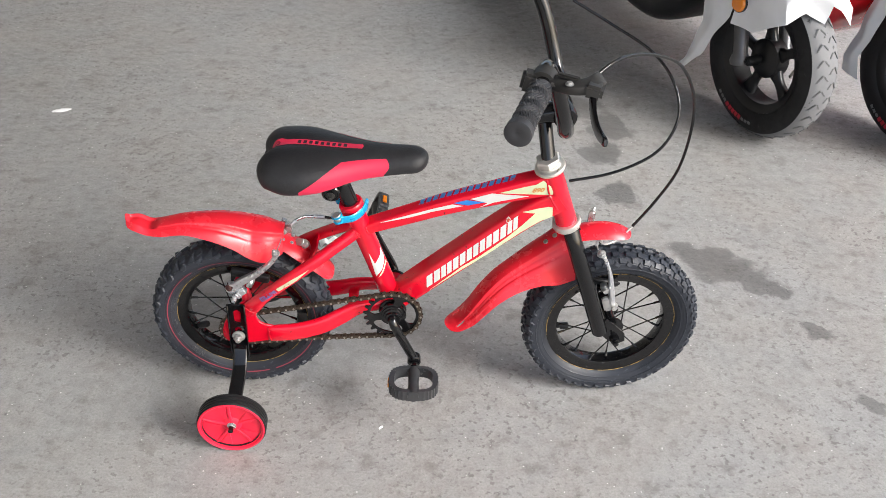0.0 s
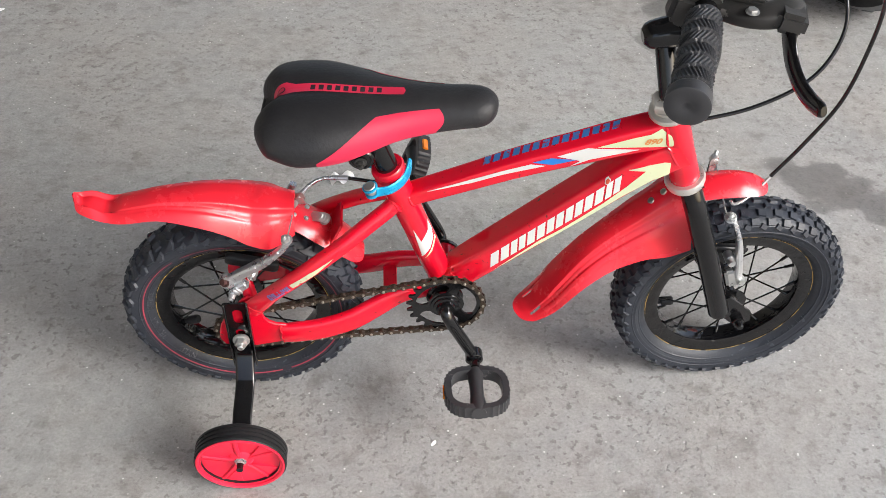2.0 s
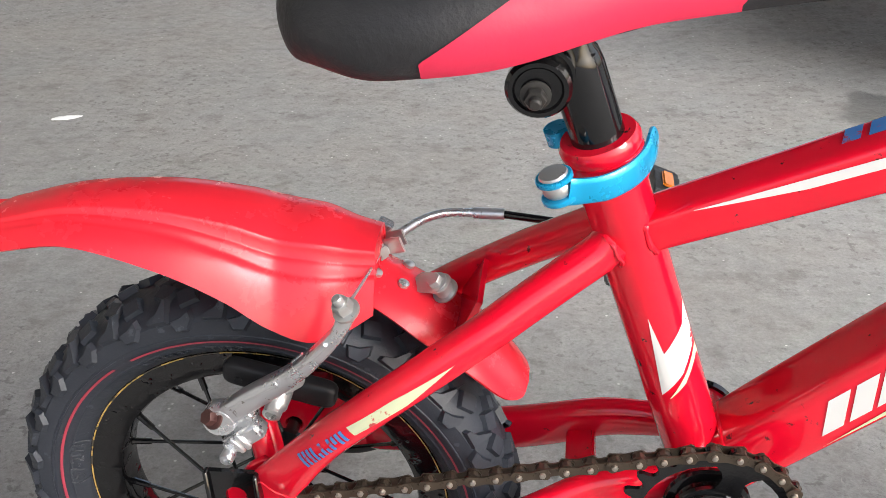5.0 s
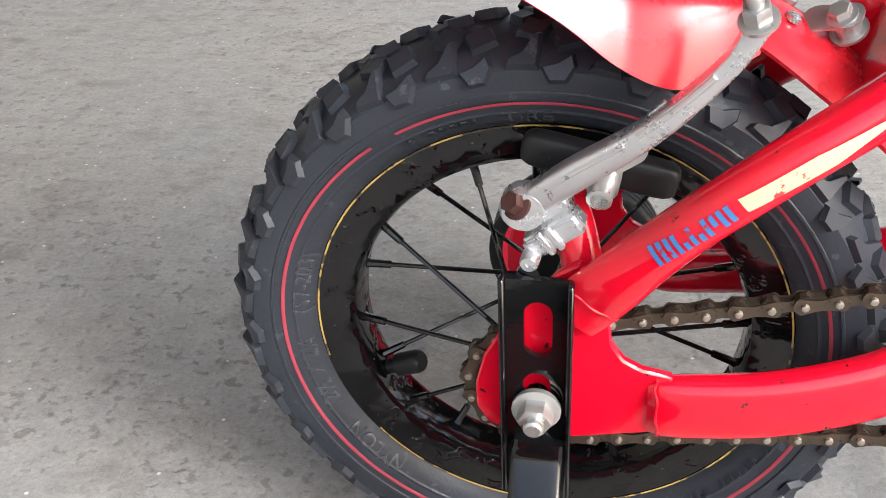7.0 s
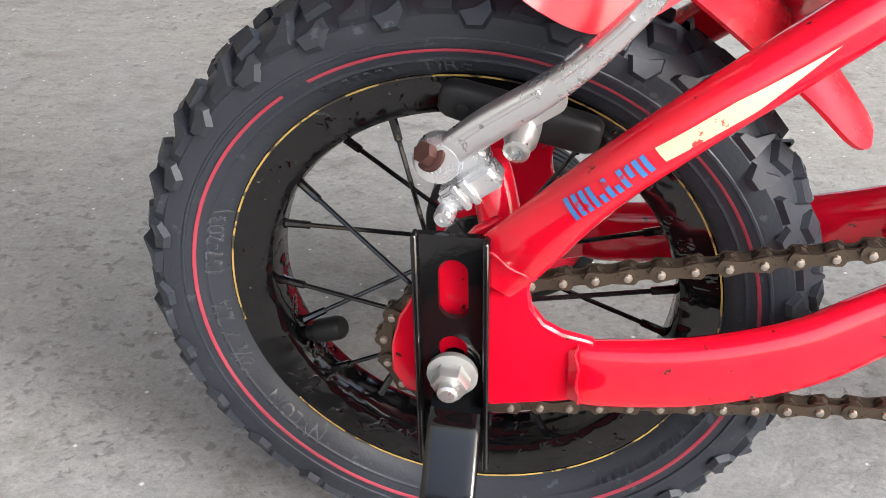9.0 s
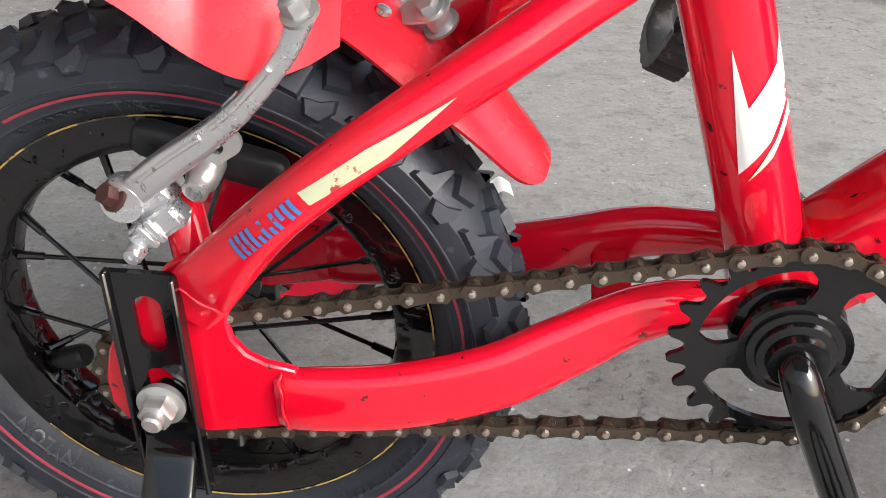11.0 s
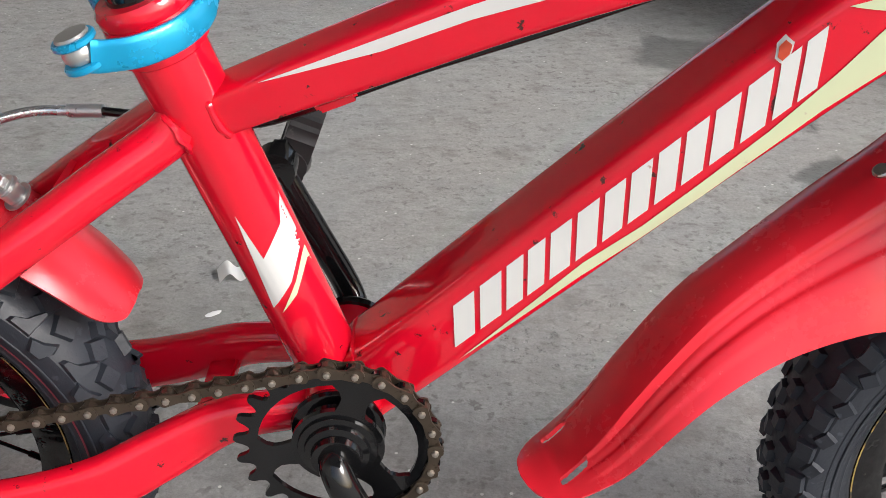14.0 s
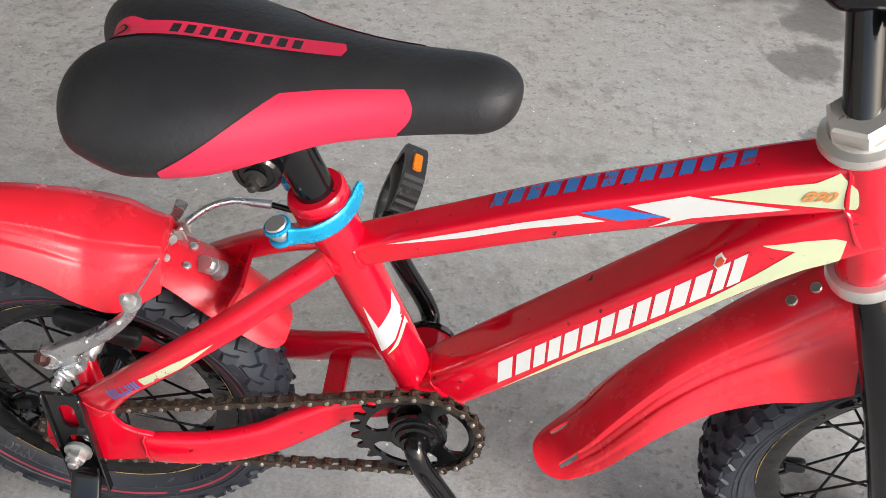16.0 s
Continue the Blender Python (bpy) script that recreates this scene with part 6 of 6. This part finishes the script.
def build_scooter(label, m, guard_mat, body_mat):
    sc = thing("scooter", label, "scooter", "parked scooters", m=m)
    R = 0.205
    WM = Matrix.Translation((0, 0, R)) @ Matrix(((1, 0, 0, 0), (0, 0, 1, 0), (0, 1, 0, 0), (0, 0, 0, 1)))
    half = [(0.134, 0.030), (0.141, 0.040), (0.157, 0.046), (0.176, 0.046), (0.190, 0.040)]
    bm = bmesh.new()
    lathe(bm, half + [(0.188, 0.036)] + [(0.188, -0.036)] + [(r, -y) for r, y in half[::-1]], WM, 72, closed=True)
    tyre = part("tyre", bm, SC_TYRE, sc, "black scooter tyre with pale dusty tread")
    bm = bmesh.new()
    lathe(bm, [(0.186, 0.0405), (0.190, 0.0400), (0.198, 0.030), (0.2035, 0.015), (0.205, 0.0), (0.2035, -0.015), (0.198, -0.030), (0.190, -0.0400), (0.186, -0.0405)], WM, 96, closed=True)
    part("tread", bm, SC_TREAD, tyre, "pale dusty tread with zigzag grooves")
    bm = bmesh.new()
    for k in range(34):
        w = 2 * math.pi * k / 34
        for s in (-1, 1):
            for r, y, ln, sp, tl in ((0.2015, 0.024, 0.022, 0.9, 0.45), (0.2047, 0.007, 0.016, -0.9, 0.16)):
                mm = WM @ Matrix.Rotation(w + s * 0.04, 4, "Z") @ Matrix.Translation((r, 0, s * y)) @ Matrix.Rotation(-s * tl, 4, "Y") @ Matrix.Rotation(s * sp, 4, "X")
                box(bm, (0.0022, 0.0032, ln), mm)
    part("tread_groove", bm, SC_GROOVE, tyre)
    bm = bmesh.new()
    lathe(bm, [(0.116, -0.026), (0.122, -0.032), (0.138, -0.037), (0.140, -0.031), (0.134, -0.026), (0.130, 0.0), (0.134, 0.026), (0.140, 0.031), (0.138, 0.037), (0.122, 0.032), (0.116, 0.026), (0.120, 0.0)], WM, 64, closed=True)
    rim = part("rim", bm, SC_BLACK, sc, "black alloy rim with broad spokes")
    for k in range(5):
        a = 2 * math.pi * k / 5 + 0.5
        rows = [(0.040 * math.cos(a), 0.040 * math.sin(a), 0.0, 0.022, 0.012), (0.075 * math.cos(a), 0.075 * math.sin(a), 0.0, 0.012, 0.011), (0.122 * math.cos(a), 0.122 * math.sin(a), 0.0, 0.023, 0.012)]
        st = spline(rows, 4)
        bm = bmesh.new()
        p3 = np.array([list(WM @ Vector(r[:3])) for r in st])
        sweep(bm, p3, st[:, 4], st[:, 3], 12, 3.0, (0, 1, 0))
        part("spoke", bm, SC_BLACK, rim)
    bm = bmesh.new()
    lathe(bm, [(0.0, 0.034), (0.024, 0.034), (0.028, 0.026), (0.046, 0.022), (0.050, 0.018), (0.050, -0.018), (0.046, -0.022), (0.0, -0.034)], WM, 40)
    part("hub_drum", bm, SC_BLACK, rim)
    for s in (-1, 1):
        bm = bmesh.new()
        lathe(bm, [(0.012, 0), (0.024, 0.003), (0.026, 0.012), (0.022, 0.024), (0.018, 0.030), (0.018, 0.200), (0.0150, 0.204), (0.0150, 0.42)], axis_matrix((-0.026, s * 0.072, R - 0.020), (-0.20, 0, 0.98)), 24)
        part("fork_leg", bm, SC_FORK, sc)
        bm = bmesh.new()
        bolt(bm, axis_matrix((0.0, s * 0.072, R), (0, s, 0)), 0.008, 0.006, 0.004)
        lathe(bm, [(0.013, 0.0), (0.013, 0.032), (0.011, 0.036)], axis_matrix((0.0, s * 0.036, R), (0, s, 0)), 20)
        part("axle_bolt", bm, SC_BLACK, sc)
        bm = bmesh.new()
        RM = axis_matrix((-0.045, s * 0.095, 0.345), (0.15, s, 0.10))
        lathe(bm, [(0.020, 0.0), (0.021, 0.004), (0.017, 0.010), (0.0, 0.012)], RM, 28)
        refl = part("reflector", bm, AMBER, sc, "round amber reflector")
        bm = bmesh.new()
        lathe(bm, [(0.021, -0.010), (0.0225, -0.002), (0.0225, 0.003), (0.020, 0.003)], RM, 28, closed=True)
        part("reflector_rim", bm, BLACKPL, refl)
    # mudguard over the wheel
    bm = bmesh.new()
    grid = []
    for a in np.linspace(radians(66), radians(150), 20):
        rr = 0.238 + 0.004 * math.sin(a * 3)
        grid.append([bm.verts.new((rr * (1 - 0.10 * abs(v) ** 3) * math.cos(a), 0.070 * v, R + rr * (1 - 0.13 * abs(v) ** 2.5) * math.sin(a))) for v in np.linspace(-1, 1, 13)])
    for r0, r1 in zip(grid, grid[1:]):
        for k in range(12):
            bm.faces.new((r0[k], r0[k + 1], r1[k + 1], r1[k]))
    bmesh.ops.recalc_face_normals(bm, faces=bm.faces)
    bmesh.ops.solidify(bm, geom=bm.faces[:], thickness=0.003)
    part("mudguard", bm, guard_mat, sc)
    # brake cable and drum lever
    tube_part("brake_cable", [(0.030, 0.052, R - 0.05), (0.070, 0.056, R + 0.05), (0.045, 0.060, R + 0.16), (-0.02, 0.06, R + 0.30)], 0.004, mat=STEEL, n=10, parent=sc)
    # lower body behind the wheel
    bm = bmesh.new()
    st = spline([(-0.250, 0, 0.48, 0.16, 0.10), (-0.270, 0, 0.38, 0.16, 0.09), (-0.320, 0, 0.28, 0.15, 0.08), (-0.420, 0, 0.245, 0.14, 0.06), (-0.700, 0, 0.270, 0.14, 0.045), (-0.950, 0, 0.29, 0.14, 0.06)], 6)
    sweep(bm, st[:, :3], st[:, 3], st[:, 4], 24, 4.0)
    part("body_shell", bm, body_mat, sc)
    bm = bmesh.new()
    st = spline([(-0.10, 0, 0.78, 0.13, 0.035), (-0.14, 0, 0.66, 0.16, 0.04), (-0.17, 0, 0.54, 0.17, 0.04), (-0.20, 0, 0.44, 0.15, 0.035), (-0.215, 0, 0.40, 0.12, 0.025)], 6)
    sweep(bm, st[:, :3], st[:, 3], st[:, 4], 24, 3.0)
    part("leg_shield", bm, body_mat, sc)
    bm = bmesh.new()
    lathe(bm, [(0.10, -0.055), (0.19, -0.05), (0.205, 0.0), (0.19, 0.05), (0.10, 0.055)], Matrix.Translation((-1.18, 0, 0)) @ WM, 48)
    part("rear_wheel", bm, SC_TYRE, sc)
    return sc


def scooter_pose(x, y, turn):
    return pose(x, y, 0, 0, 0, turn)


def tyre_bars(sc):
    """Faded red and pale printing on the tyre's side, too small to read."""
    for k in range(11):
        w = radians(232 + 4.6 * k)
        bm = bmesh.new()
        m = Matrix.Translation((0.168 * math.cos(w), -0.0466, 0.205 + 0.168 * math.sin(w))) @ Matrix.Rotation(-w - math.pi / 2, 4, "Y")
        box(bm, (0.0100, 0.0012, 0.013 if 3 <= k <= 7 else 0.008), m @ pose(0, 0, 0, 0, 14, 0), 0.0003, 1)
        part("printed_bar", bm, SC_PRINT if 3 <= k <= 7 else SC_TREAD, sc)


SC_PRINT = worn("faded_red_print", (0.45, 0.02, 0.04), (0.1, 0.05, 0.05), 0.6, 0.0, 0.0, 0.66, 90)
TURN = -65.0
one = build_scooter("parked black scooter front end with white protective film", scooter_pose(1.181, 1.018, TURN), SC_BLACK, SC_BLACK)
two = build_scooter("parked red scooter front end with white protective film", scooter_pose(1.566, 0.952, TURN), SC_RED, SC_RED)
tyre_bars(one)
tyre_bars(two)
# torn film over the first mudguard, and strips hanging beside the wheels
bm = bmesh.new()
sheet(bm, [[(-0.060, -0.096, 0.290), (-0.065, -0.092, 0.380), (-0.070, -0.075, 0.450), (-0.07, 0.0, 0.478), (-0.07, 0.07, 0.44)], [(0.005, -0.090, 0.287), (-0.010, -0.088, 0.375), (-0.020, -0.070, 0.452), (0.0, 0.0, 0.478), (0.0, 0.075, 0.43)],
           [(0.057, -0.090, 0.317), (0.040, -0.086, 0.390), (0.030, -0.065, 0.448), (0.05, 0.0, 0.472), (0.06, 0.078, 0.42)], [(0.108, -0.080, 0.345), (0.092, -0.074, 0.395), (0.085, -0.055, 0.440), (0.10, 0.0, 0.455), (0.12, 0.070, 0.41)],
           [(0.125, -0.040, 0.372), (0.120, -0.038, 0.400), (0.125, -0.030, 0.428), (0.145, 0.0, 0.430), (0.165, 0.060, 0.385)], [(0.150, 0.000, 0.350), (0.154, 0.003, 0.372), (0.158, 0.004, 0.398), (0.172, 0.015, 0.392), (0.188, 0.042, 0.355)]])
part("film_cover", bm, FILM, one, "white protective film, torn")
bm = bmesh.new()
sheet(bm, [[(-0.060, -0.098, 0.400), (-0.110, -0.102, 0.395), (-0.165, -0.10, 0.380)], [(-0.066, -0.100, 0.305), (-0.118, -0.106, 0.290), (-0.168, -0.100, 0.258)], [(-0.112, -0.100, 0.229), (-0.148, -0.108, 0.215), (-0.184, -0.100, 0.196)], [(-0.145, -0.100, 0.168), (-0.172, -0.106, 0.160), (-0.200, -0.100, 0.149)], [(-0.202, -0.100, 0.112), (-0.216, -0.102, 0.109), (-0.232, -0.100, 0.104)]])
part("film_strip", bm, FILM, one, "hanging strip of white film")
bm = bmesh.new()
sheet(bm, [[(-0.080, -0.098, 0.42), (-0.105, -0.102, 0.42), (-0.130, -0.10, 0.42)], [(-0.098, -0.100, 0.330), (-0.125, -0.108, 0.330), (-0.150, -0.10, 0.325)], [(-0.120, -0.100, 0.260), (-0.145, -0.108, 0.258), (-0.172, -0.10, 0.255)], [(-0.145, -0.100, 0.205), (-0.165, -0.106, 0.200), (-0.192, -0.10, 0.190)], [(-0.129, -0.100, 0.147), (-0.155, -0.102, 0.150), (-0.184, -0.10, 0.155)]])
part("film_strip", bm, FILM, two, "hanging strip of white film")
